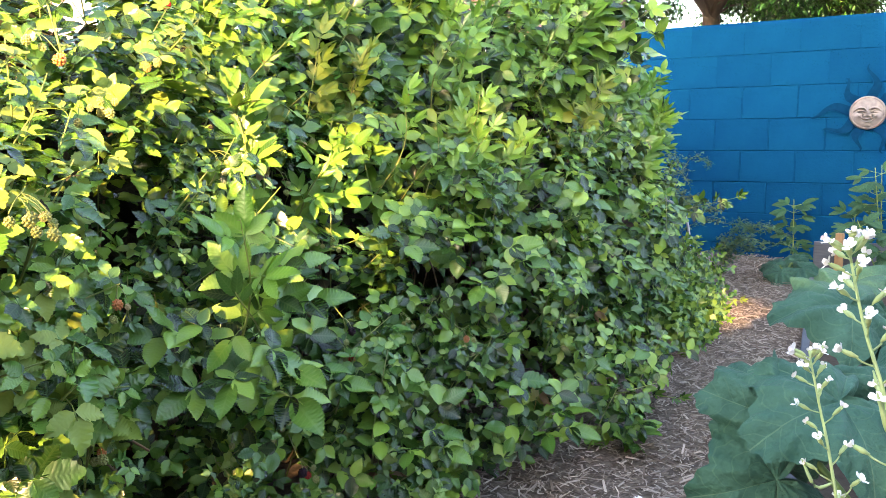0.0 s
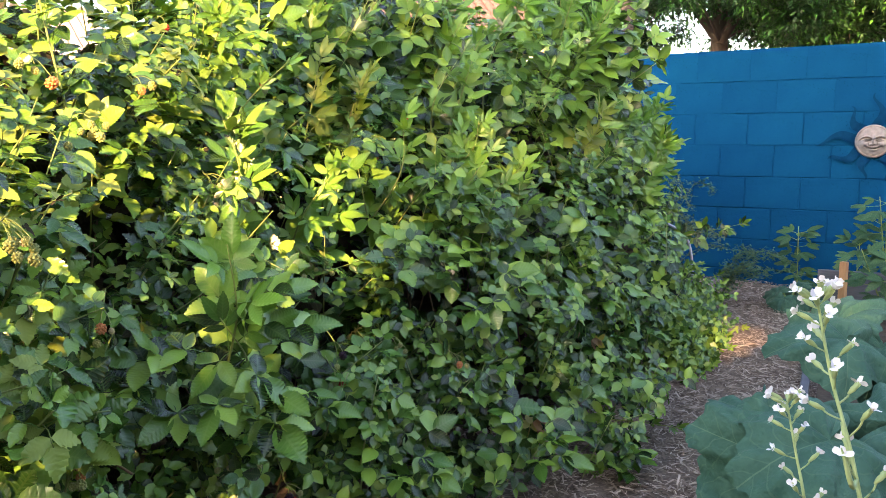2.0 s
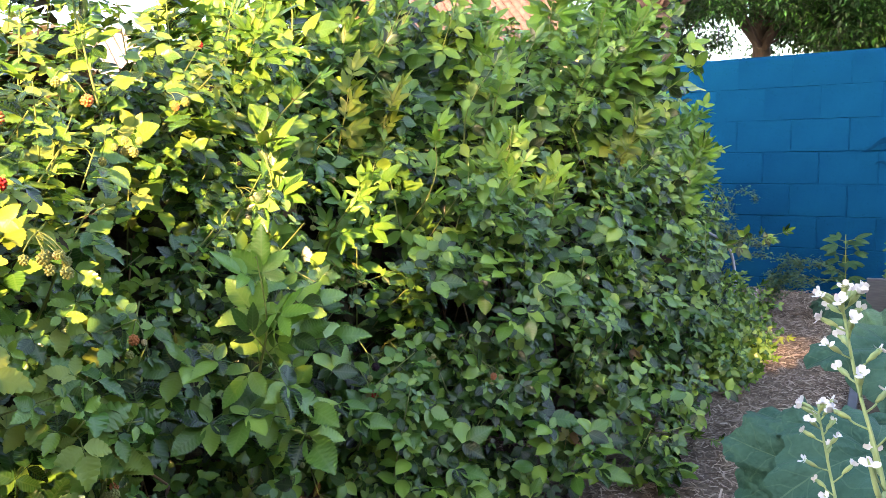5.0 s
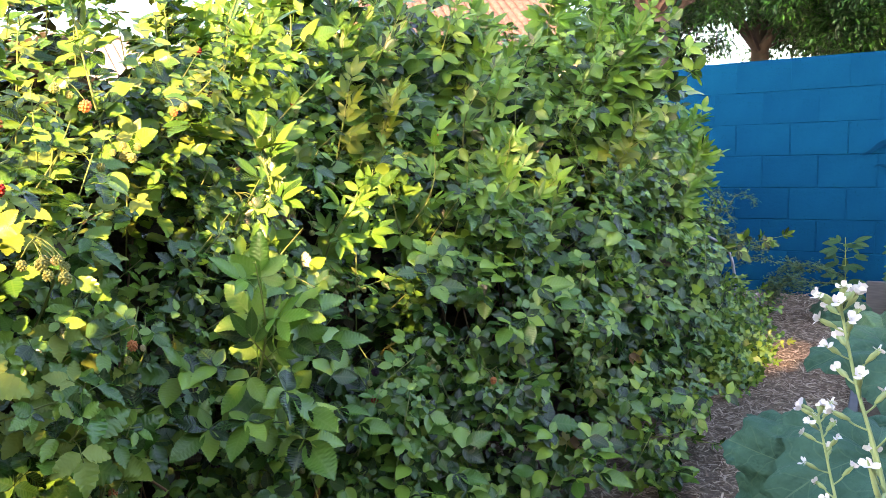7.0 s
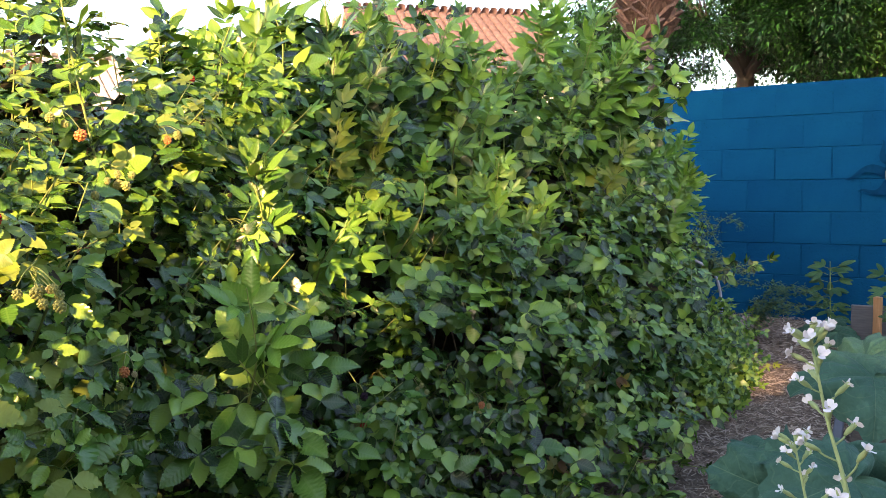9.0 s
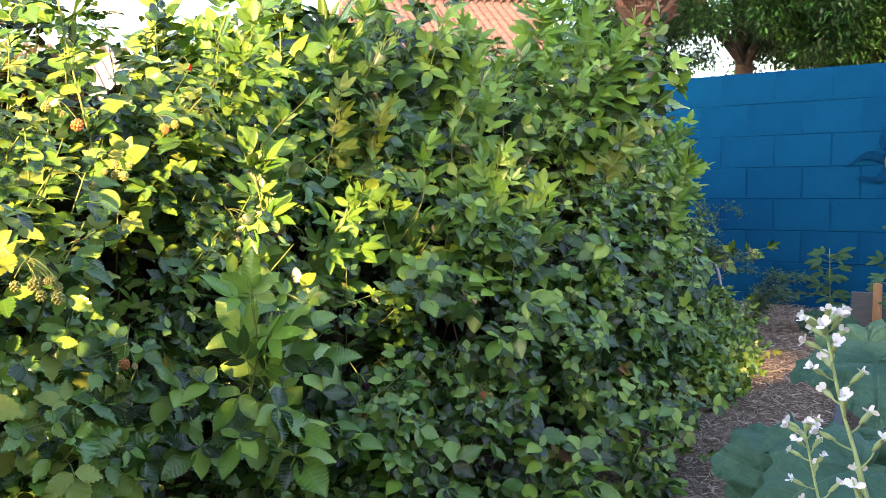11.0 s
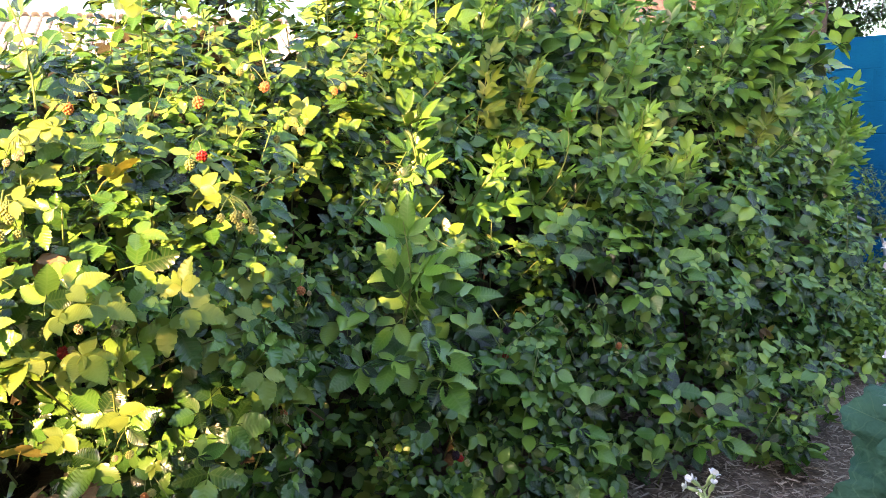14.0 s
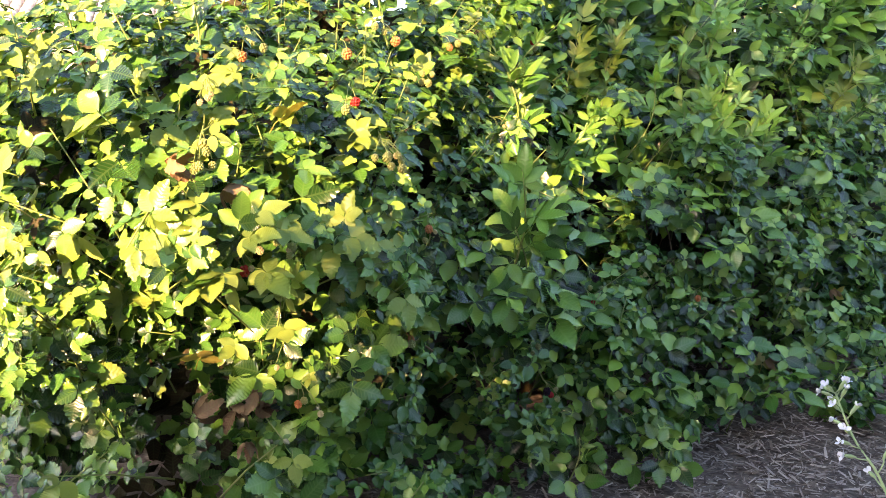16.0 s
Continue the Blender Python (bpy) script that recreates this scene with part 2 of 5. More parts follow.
def bramble_leaf(rng, leaflets=3, size=0.062, detail=6, petiole=0.030, narrow=0.62):
    """A compound bramble leaf with its stalk; the stalk's foot is at the origin, the leaf runs along +y and faces +z."""
    out = []
    fan = {3: (0, 70, -70), 5: (0, 56, -56, 112, -112)}[leaflets]
    for k, a in enumerate(fan):
        a += rng.uniform(-9, 9)
        s = size * (1.0 if k == 0 else 0.86 if k < 3 else 0.62) * rng.uniform(0.92, 1.08)
        blade = leaflet(s, s * narrow * rng.uniform(0.88, 1.12), detail, rng.uniform(0.2, 0.85), rng.uniform(0.05, 0.55), rng.uniform(0.80, 1.05), 0.09 if detail < 10 else 0.08, rng.uniform(0, 0.16))
        off = 0.009 if k == 0 else 0.001
        m = rot("Z", a) @ rot("X", rng.uniform(-14, 22)) @ rot("Y", rng.uniform(-20, 20))
        foot = np.array([0, petiole, 0]) + rot("Z", a) @ np.array([0, off, 0]) * (size / 0.062)
        out.append(moved(blade, m, foot))
    if detail > 4:
        out.append(tube([(0, 0, -0.012), (0, petiole * 0.6, 0), (0, petiole + 0.018 * size / 0.062, 0.0005)], 0.0011, 3))
    return merge(out)


def frames_for(normals, tips):
    """Turns that lay +z on each normal and +y as near to each tip direction as may be."""
    n = normals / np.linalg.norm(normals, axis=1, keepdims=True)
    y = tips - (tips * n).sum(1, keepdims=True) * n
    y /= np.linalg.norm(y, axis=1, keepdims=True) + 1e-9
    x = np.cross(y, n)
    return np.stack([x, y, n], axis=2)


def scatter(shapes, places, turns, sizes, pick):
    """Copies of shapes joined into arrays."""
    out = []
    for k, (v, t, u) in enumerate(shapes):
        at = np.nonzero(pick == k)[0]
        if not len(at):
            continue
        w = np.einsum("nij,vj->nvi", turns[at] * sizes[at, None, None], v) + places[at, None, :]
        f = t[None] + (np.arange(len(at)) * len(v))[:, None, None]
        out.append((w.reshape(-1, 3), f.reshape(-1, 3), np.tile(u, (len(at), 1))))
    return merge(out)


# ---- ground ----
def ground_height(x, y):
    return 0.012 * noise.noise((x * 2.1, y * 2.1, 0)) + 0.006 * noise.noise((x * 9, y * 9, 3))


m, n, l, b = material("wood_chip_mulch", 0.9)
chipn = noise_node(n, l, 26, 6, "Object", (1, 3.0, 1))
chipn2 = noise_node(n, l, 60, 5, "Object", (3.0, 1, 1))
r = ramp(n, [(0.3, (0.05, 0.038, 0.030)), (0.5, (0.14, 0.11, 0.088)), (0.75, (0.28, 0.235, 0.195))])
l.new(math_node(n, l, "MULTIPLY", math_node(n, l, "ADD", chipn.outputs["Fac"], chipn2.outputs["Fac"]), 0.5), r.inputs[0])
l.new(r.outputs[0], b.inputs["Base Color"])
bump(n, l, b, chipn2.outputs["Fac"], 0.8, 0.01)
MULCH = m

bm = bmesh.new()
bmesh.ops.create_grid(bm, x_segments=150, y_segments=150, size=6)
for q in bm.verts:
    q.co.z = ground_height(q.co.x, q.co.y - 3) if max(abs(q.co.x), abs(q.co.y)) < 5.9 else 0
bmesh.ops.translate(bm, verts=bm.verts, vec=(0, -3, 0))
rim = [e for e in bm.edges if e.is_boundary]
ext = bmesh.ops.extrude_edge_only(bm, edges=rim)
for q in ext["geom"]:
    if isinstance(q, bmesh.types.BMVert):
        d = q.co - Vector((0, -3, 0))
        q.co = Vector((0, -3, -0.02)) + d * 100
ground = tagged(part("ground", bm, MULCH, smooth=True), "brown wood chip mulch over bare garden soil", "ground", kind="structure")

m, n, l, b = material("wood_chips", 0.85)
geo = n.new("ShaderNodeNewGeometry")
r = ramp(n, [(0.0, (0.07, 0.052, 0.042)), (0.25, (0.19, 0.145, 0.115)), (0.6, (0.33, 0.28, 0.24)), (0.88, (0.48, 0.42, 0.37)), (1.0, (0.62, 0.55, 0.47))])
l.new(geo.outputs["Random Per Island"], r.inputs[0])
grain = noise_node(n, l, 90, 4)
l.new(mix_rgb(n, l, math_node(n, l, "MULTIPLY", grain.outputs["Fac"], 0.35), r.outputs[0], (0.07, 0.05, 0.04)), b.inputs["Base Color"])
bump(n, l, b, grain.outputs["Fac"], 0.5, 0.003)
CHIPS = m


def chip_shape(rng):
    """A split sliver of wood: a tapered, twisted bar with broken ends."""
    a = [rng.uniform(0.5, 1.0) for _ in range(8)]
    v = []
    for i, y in enumerate((-1, 1)):
        w, h = 0.17 * a[i], 0.055 * a[i + 2]
        sk = 0.12 * (a[i + 4] - 0.75)
        v += [(sk - w, y + 0.2 * (a[6] - 0.7), -h), (sk + w, y - 0.2 * (a[7] - 0.7), -h), (sk + w * 0.8, y, h), (sk - w * 0.8, y + 0.1 * (a[5] - 0.7), h)]
    t = []
    for k in range(4):
        p, q = k, (k + 1) % 4
        t += [(p, q, q + 4), (p, q + 4, p + 4)]
    t += [(0, 2, 1), (0, 3, 2), (4, 5, 6), (4, 6, 7)]
    v = np.array(v)
    return v, np.array(t), np.zeros((len(v), 2))


rng = random.Random(5)
nrg = np.random.RandomState(5)
shapes = [chip_shape(rng) for _ in range(8)]
N = 46000
cy = -4.4 + 4.4 * nrg.uniform(0, 1, N)
cx = np.interp(cy, (-4.6, -3.6, -2.4, -1.4, -0.2), (2.9, 2.45, 1.95, 1.4, 0.7)) + nrg.uniform(-0.75, 0.75, N)
cz = np.array([ground_height(a, c) for a, c in zip(cx, cy)]) + nrg.uniform(0.002, 0.022, N)
turn_z = nrg.uniform(0, 2 * np.pi, N)
nor = np.stack([nrg.normal(0, 0.22, N), nrg.normal(0, 0.22, N), np.ones(N)], 1)
tips = np.stack([np.cos(turn_z), np.sin(turn_z), np.zeros(N)], 1)
v, t, u = scatter(shapes, np.stack([cx, cy, cz], 1), frames_for(nor, tips), 0.0045 + 0.022 * nrg.beta(1.4, 3.4, N), nrg.randint(0, 8, N))
tagged(new("wood_chips", mesh_of("wood_chips", v, t, u, CHIPS, smooth=False)), "loose grey-brown wood chips covering the garden path", "mulch", kind="stuff")


# ---- blue block wall ----
m, n, l, b = material("blue_masonry_paint", 0.9, 0, 0.02)
fine = noise_node(n, l, 70, 8)
pits = n.new("ShaderNodeTexVoronoi")
pits.inputs["Scale"].default_value = 75
tc = n.new("ShaderNodeTexCoord")
l.new(tc.outputs["Object"], pits.inputs["Vector"])
big = noise_node(n, l, 5, 4)
info = n.new("ShaderNodeObjectInfo")
tone = math_node(n, l, "ADD", math_node(n, l, "MULTIPLY", big.outputs["Fac"], 0.7), math_node(n, l, "MULTIPLY", info.outputs["Random"], 0.3))
r = ramp(n, [(0.25, (0.000, 0.045, 0.126)), (0.75, (0.000, 0.062, 0.156))])
l.new(tone, r.inputs[0])
hole = math_node(n, l, "LESS_THAN", pits.outputs["Distance"], 0.22)
gate = math_node(n, l, "GREATER_THAN", noise_node(n, l, 14, 3).outputs["Fac"], 0.56)
hole = math_node(n, l, "MULTIPLY", hole, gate)
l.new(mix_rgb(n, l, math_node(n, l, "MULTIPLY", hole, 0.55), r.outputs[0], (0.0, 0.025, 0.06)), b.inputs["Base Color"])
bump(n, l, b, math_node(n, l, "SUBTRACT", fine.outputs["Fac"], hole), 0.5, 0.006)
BLUE = m
BEIGE = plain("beige_block", (0.42, 0.33, 0.24), (0.55, 0.45, 0.34), 30, 0.9, 0.4)
STUCCO = plain("pale_stucco", (0.55, 0.50, 0.46), (0.68, 0.63, 0.58), 40, 0.9, 0.4)


def block_mesh(name, w, h, d, mat, edge=0.006):
    bm = bmesh.new()
    bmesh.ops.create_cube(bm, size=1)
    bmesh.ops.scale(bm, vec=(w, d, h), verts=bm.verts)
    bmesh.ops.bevel(bm, geom=[e for e in bm.edges], offset=edge, segments=1, affect="EDGES")
    me = bpy.data.meshes.new(name)
    bm.to_mesh(me)
    bm.free()
    me.materials.append(mat)
    return me


def block_core(name, x0, x1, y0, y1, z0, z1, mat, parent):
    bm = bmesh.new()
    bmesh.ops.create_cube(bm, size=1, matrix=Matrix.Translation(((x0 + x1) / 2, (y0 + y1) / 2, (z0 + z1) / 2)) @ Matrix.Diagonal((x1 - x0, y1 - y0, z1 - z0, 1)))
    return part(name, bm, mat, parent)


BLOCK_W, BLOCK_H = 0.330, 0.2032
WALL_POSE = pose(0.136, -0.17, 0, 0, 0, 28.2)
WALL_TOP = 0.9 + 3 * BLOCK_H
wall = thing("wall_north", "bright blue painted concrete block garden wall", "wall", kind="structure")
wall.matrix_basis = WALL_POSE
block_core("mortar", -0.60, 6.0, 0.006, 0.15, -0.15, WALL_TOP - 0.004, BLUE, wall)
block_core("pilaster", -0.74, -0.602, 0.03, 0.19, -0.15, WALL_TOP + 0.02, BLUE, wall)
plain_block = block_mesh("block", BLOCK_W - 0.0045, BLOCK_H - 0.0045, 0.15, BLUE, 0.003)
half_block = block_mesh("block", BLOCK_W / 2 - 0.0045, BLOCK_H - 0.0045, 0.15, BLUE, 0.003)
filled_block = block_mesh("block", BLOCK_W - 0.0003, BLOCK_H - 0.0045, 0.15, BLUE, 0.0015)
filled_half = block_mesh("block", BLOCK_W / 2 - 0.0003, BLOCK_H - 0.0045, 0.15, BLUE, 0.0015)
rng = random.Random(3)
for row in range(-5, 3):
    z = 0.9 + (row + 0.5) * BLOCK_H
    # courses whose joints line up with the place of the first one, every second one set off by half
    x = -0.5 * BLOCK_W * (row % 2 == 0) - 2 * BLOCK_W
    while x < 5.9:
        x0, x1 = max(x, -0.60), min(x + BLOCK_W, 6.0)
        if x1 - x0 > 0.1:
            full = x1 - x0 > 0.25
            me = (filled_block if full else filled_half) if row >= 1 else (plain_block if full else half_block)
            child("block", me, wall, pose((x0 + x1) / 2, 0.075 + rng.uniform(-0.0015, 0.0015), z, 0, 0, rng.uniform(-0.15, 0.15)))
        x += BLOCK_W

side_wall = thing("wall_west", "low beige concrete block wall behind the brambles", "wall", kind="structure")
side_wall.matrix_basis = WALL_POSE
block_core("mortar", -7.0, -0.75, 0.05, 0.18, -0.1, 1.29, BEIGE, side_wall)
beige_block = block_mesh("block", 0.398, 0.195, 0.15, BEIGE, 0.006)
for row in range(6):
    for k in range(15):
        child("block", beige_block, side_wall, pose(-0.955 - 0.4064 * k - 0.2 * (row % 2), 0.11, 0.19 + 0.2032 * row))


# ---- bramble hedge ----
HY = (-5.7, -5.15, -4.75, -4.45, -4.15, -3.75, -3.35, -2.83, -2.32, -1.82, -1.32)
HZ = (0.08, 0.50, 0.80, 1.00, 1.20, 1.42)
HX = ((1.20, 2.20, 2.52, 2.40, 2.22, 2.10, 2.10, 1.94, 1.46, 0.94, 0.42),
      (1.30, 2.30, 2.54, 2.51, 2.16, 2.02, 1.94, 1.76, 1.46, 1.03, 0.54),
      (1.30, 2.36, 2.65, 2.60, 2.16, 1.82, 1.72, 1.62, 1.42, 1.06, 0.58),
      (1.25, 2.18, 2.53, 2.38, 2.06, 1.68, 1.58, 1.50, 1.36, 1.04, 0.56),
      (1.20, 2.00, 2.25, 2.12, 1.92, 1.62, 1.48, 1.40, 1.26, 0.94, 0.46),
      (1.00, 1.80, 1.95, 1.85, 1.70, 1.48, 1.34, 1.28, 1.12, 0.80, 0.32))
HT = (0.90, 1.00, 1.14, 1.34, 1.15, 1.32, 1.38, 1.27, 1.22, 1.03, 0.92)
HEDGE_DEPTH = 1.15


def hedge_front(y, z):
    cols = np.array([np.interp(y, HY, row) for row in HX])
    z = np.clip(z, HZ[0], HZ[-1])
    k = np.clip(np.searchsorted(HZ, z) - 1, 0, len(HZ) - 2)
    hz = np.array(HZ)
    f = (z - hz[k]) / (hz[k + 1] - hz[k])
    i = np.arange(cols.shape[1]) if cols.ndim > 1 else None
    return cols[k, i] * (1 - f) + cols[k + 1, i] * f


def lumps(p):
    """Uneven swelling of the hedge, about 12 cm."""
    return np.array([0.14 * noise.noise(Vector(q) * 3.1) + 0.22 * noise.noise(Vector(q) * 7.0) for q in p])


def hedge_sample(n, nrg, where, y0=-5.6, y1=-1.25):
    """Points on the hedge's skin and the outward directions there."""
    y = nrg.uniform(y0, y1, n)
    top = np.interp(y, HY, HT)
    if where == "front":
        z = 0.06 + (top - 0.06) * nrg.uniform(0, 1, n)
        x = hedge_front(y, z)
        dx = (hedge_front(y + 0.05, z) - hedge_front(y - 0.05, z)) / 0.1
        dz = (hedge_front(y, z + 0.05) - hedge_front(y, z - 0.05)) / 0.1
        out = np.stack([np.ones(n), -dx, np.clip(-dz, -1, 1) + 0.15 * (z > 0.85)], 1)
    elif where == "top":
        f = nrg.uniform(0, 1, n)
        x = hedge_front(y, top) - f * HEDGE_DEPTH
        z = top + 0.06 * np.sin(np.pi * f) - 0.1 * f
        out = np.stack([0.4 - f, np.zeros(n), np.ones(n)], 1)
    elif where == "back":
        z = 0.06 + (top - 0.16) * nrg.uniform(0, 1, n)
        x = hedge_front(y, top * 0.6) - HEDGE_DEPTH - 0.05
        out = np.stack([-np.ones(n), np.zeros(n), np.full(n, 0.3)], 1)
    elif where == "inside":
        z = 0.1 + (top - 0.12) * nrg.uniform(0, 1, n) ** 0.6
        x = hedge_front(y, z) - 0.45 - (HEDGE_DEPTH - 0.5) * nrg.uniform(0, 1, n)
        out = np.stack([np.full(n, 0.6), nrg.normal(0, 0.4, n), np.full(n, 0.5)], 1)
    else:
        f = nrg.uniform(0, 1, n)
        y = np.full(n, y1) + nrg.uniform(0, 0.15, n)
        z = 0.06 + (1.0 - 0.06) * nrg.uniform(0, 1, n)
        x = hedge_front(np.full(n, y1), z) - f * HEDGE_DEPTH
        out = np.stack([np.full(n, 0.3), np.ones(n), np.full(n, 0.2)], 1)
    out /= np.linalg.norm(out, axis=1, keepdims=True)
    p = np.stack([x, y, z], 1)
    return p + out * lumps(p)[:, None], out


def leaf_turns(out, nrg, up=0.75, wild=0.42):
    n = len(out)
    nor = out * 0.65 + np.array([0, 0, up * 0.38]) + np.array(sun_flat) * 0.5 + nrg.normal(0, wild, (n, 3))
    tip = out * 0.3 + np.array([0, 0, 0.1]) + nrg.normal(0, 0.75, (n, 3))
    return frames_for(nor, tip)


rng = random.Random(11)
nrg = np.random.RandomState(11)
fine_leaves = [bramble_leaf(rng, 5 if k % 3 == 2 else 3, 0.062, 6) for k in range(12)]
hero_leaves = [bramble_leaf(rng, 5 if k % 3 == 2 else 3, 0.062, 14) for k in range(9)]
rough_leaves = [bramble_leaf(rng, 5 if k % 3 == 2 else 3, 0.062, 4) for k in range(9)]
thatch_leaves = [bramble_leaf(rng, 3, 0.062, 2) for k in range(6)]

bush = thing("blackberry_bush", "sprawling green blackberry hedge with ripening berries on a mulched path", "bush", place=(1.6, -3.5, 0))
HOME = np.array([1.6, -3.5, 0])


def usual(lo, hi):
    return lambda n: lo + (hi - lo) * nrg.beta(1.6, 1.8, n)


def hedge_layer(n, where, shapes, deep, size, y0=-5.6, y1=-1.25, up=0.75):
    """Single leaves at some depth under the hedge's skin."""
    p, out = hedge_sample(n, nrg, where, y0, y1)
    p = p - out * deep(n)[:, None]
    keep = p[:, 2] > 0.03
    p, out = p[keep], out[keep]
    return shapes, p, leaf_turns(out, nrg, up), size(len(p)), nrg.randint(0, len(shapes), len(p))


cane_lines = []


def spray_layer(n, where, shapes, leaves, size, y0=-5.3, y1=-1.3, rise=0.7, sink=0.0):
    """Short leafy side canes growing out and up through the hedge's skin, leaves set spirally and turned to the light."""
    p, out = hedge_sample(n, nrg, where, y0, y1)
    # open pits between the sprays
    keep = np.array([noise.noise(Vector(q) * 6.0 + Vector((7, 3, 1))) for q in p]) > np.where((p[:, 1] < -3.9) & (p[:, 2] > 0.55), -0.60, -0.12)
    p, out = p[keep] - out[keep] * sink, out[keep]
    n = len(p)
    axis = out * 0.75 + np.array([0, 0, rise]) + nrg.normal(0, 0.38, (n, 3))
    axis /= np.linalg.norm(axis, axis=1, keepdims=True)
    length = nrg.uniform(0.09, 0.19, n)
    root = p - axis * (length * nrg.uniform(0.55, 0.95, n))[:, None]
    a = np.cross(axis, nrg.normal(0, 1, (n, 3)))
    a /= np.linalg.norm(a, axis=1, keepdims=True)
    b = np.cross(axis, a)
    each = size(n) * np.where((p[:, 1] > -3.9) & (p[:, 1] < -2.0), 1.28, 1.0)
    for i in range(n):
        if i % 2 == 0:
            cane_lines.append((root[i] - axis[i] * 0.06, root[i] + axis[i] * length[i]))
    P, T, S = [], [], []
    for k in range(leaves):
        f = (k + nrg.uniform(0.2, 0.8, n)) / leaves
        w = 2.4 * k + nrg.uniform(-0.4, 0.4, n)
        side = a * np.cos(w)[:, None] + b * np.sin(w)[:, None]
        tip = side + axis * (0.15 + 0.9 * f)[:, None]
        nor = np.array([0, 0, 0.62]) + out * 0.50 + axis * 0.25 + np.array(sun_flat) * 0.32 + nrg.normal(0, 0.36, (n, 3))
        P.append(root + axis * (length * f)[:, None])
        T.append(frames_for(nor, tip))
        S.append(each * (1.12 - 0.5 * f) * nrg.uniform(0.85, 1.15, n))
    P, T, S = np.concatenate(P), np.concatenate(T), np.concatenate(S)
    keep = P[:, 2] > 0.03
    return shapes, P[keep], T[keep], S[keep], nrg.randint(0, len(shapes), keep.sum())


layers = [
    spray_layer(1400, "front", fine_leaves, 7, usual(0.34, 0.95)),
    spray_layer(420, "front", rough_leaves, 5, usual(0.28, 0.58)),
    spray_layer(260, "front", rough_leaves, 6, usual(0.50, 0.95), -5.4, -1.25, 0.6, 0.18),
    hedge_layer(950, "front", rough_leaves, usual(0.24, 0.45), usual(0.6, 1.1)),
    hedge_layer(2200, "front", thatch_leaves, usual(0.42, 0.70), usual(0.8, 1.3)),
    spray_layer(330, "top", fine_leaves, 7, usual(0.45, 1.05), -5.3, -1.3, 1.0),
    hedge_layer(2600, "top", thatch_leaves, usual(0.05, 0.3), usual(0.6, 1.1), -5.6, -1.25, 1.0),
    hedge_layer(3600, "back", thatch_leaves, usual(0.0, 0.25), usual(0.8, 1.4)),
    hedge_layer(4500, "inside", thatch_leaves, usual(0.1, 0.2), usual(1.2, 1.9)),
    hedge_layer(600, "end", rough_leaves, usual(-0.05, 0.2), usual(0.6, 1.0)),
]
soup, fresh, pale, gap_shade = [], [], [], []
for i, (s, p, tt, sz, pk) in enumerate(layers):
    # pale young growth, more on the crest and bulge, where its yellow imitates sunlight
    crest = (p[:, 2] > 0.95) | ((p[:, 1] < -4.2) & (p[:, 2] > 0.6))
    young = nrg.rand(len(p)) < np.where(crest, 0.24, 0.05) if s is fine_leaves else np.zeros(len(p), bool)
    # the inside gets only near-black leaves, the gaps' deep shade put into their colour
    as_shade = (nrg.rand(len(p)) < (1.0 if i in (4, 8) else 0.05)) & (s is not fine_leaves)
    old = ~young & ~as_shade
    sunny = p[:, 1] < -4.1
    for some, got in ((old, soup), (young & ~sunny, fresh), (young & sunny, pale), (as_shade, gap_shade)):
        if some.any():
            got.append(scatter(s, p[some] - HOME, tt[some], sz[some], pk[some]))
for name, got, mat in (("foliage", soup, LEAF), ("fresh_foliage", fresh, LEAF_FRESH), ("young_foliage", pale, LEAF_YOUNG_SUNLIT), ("dead_thatch", gap_shade, LEAF_GAP_SHADE)):
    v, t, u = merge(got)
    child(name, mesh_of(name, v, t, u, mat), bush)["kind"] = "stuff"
v, t, u = merge([tube([Vector(q) - Vector(HOME), (Vector(q) + Vector(e)) / 2 + Vector((0, 0, 0.006)) - Vector(HOME), Vector(e) - Vector(HOME)], [0.0020, 0.0016, 0.0010], 4) for q, e in cane_lines])
child("side_growth", mesh_of("side_growth", v, t, u, STEM), bush, None, "thin green leafy side canes")["kind"] = "stuff"

# single leaves on the outside of the hedge, where the path runs nearest
leaf_meshes = [mesh_of("leaf", *a, LEAF) for a in hero_leaves]
young_sunlit_meshes = [mesh_of("leaf", *a, LEAF_YOUNG_SUNLIT) for a in hero_leaves]
p, out = hedge_sample(250, nrg, "front", -4.9, -2.2)
p = p + out * nrg.uniform(0.0, 0.05, len(p))[:, None]
turns = leaf_turns(out, nrg, 0.8, 0.35)
for i in range(len(p)):
    s = 0.45 + 0.45 * nrg.rand() ** 1.5
    mm = Matrix.Translation(p[i] - HOME) @ Matrix(turns[i].tolist()).to_4x4() @ Matrix.Scale(s, 4)
    child("leaf", (young_sunlit_meshes if nrg.rand() < 0.1 and p[i, 1] < -4.1 else leaf_meshes)[nrg.randint(0, 9)], bush, mm)

# larger leaves facing the path on the far half
p, out = hedge_sample(45, nrg, "front", -3.8, -1.8)
p = p + out * 0.05
turns = leaf_turns(out, nrg, 0.9, 0.3)
for i in range(len(p)):
    mm = Matrix.Translation(p[i] - HOME) @ Matrix(turns[i].tolist()).to_4x4() @ Matrix.Scale(0.75 + 0.4 * nrg.rand(), 4)
    child("leaf", leaf_meshes[nrg.randint(0, 9)], bush, mm)

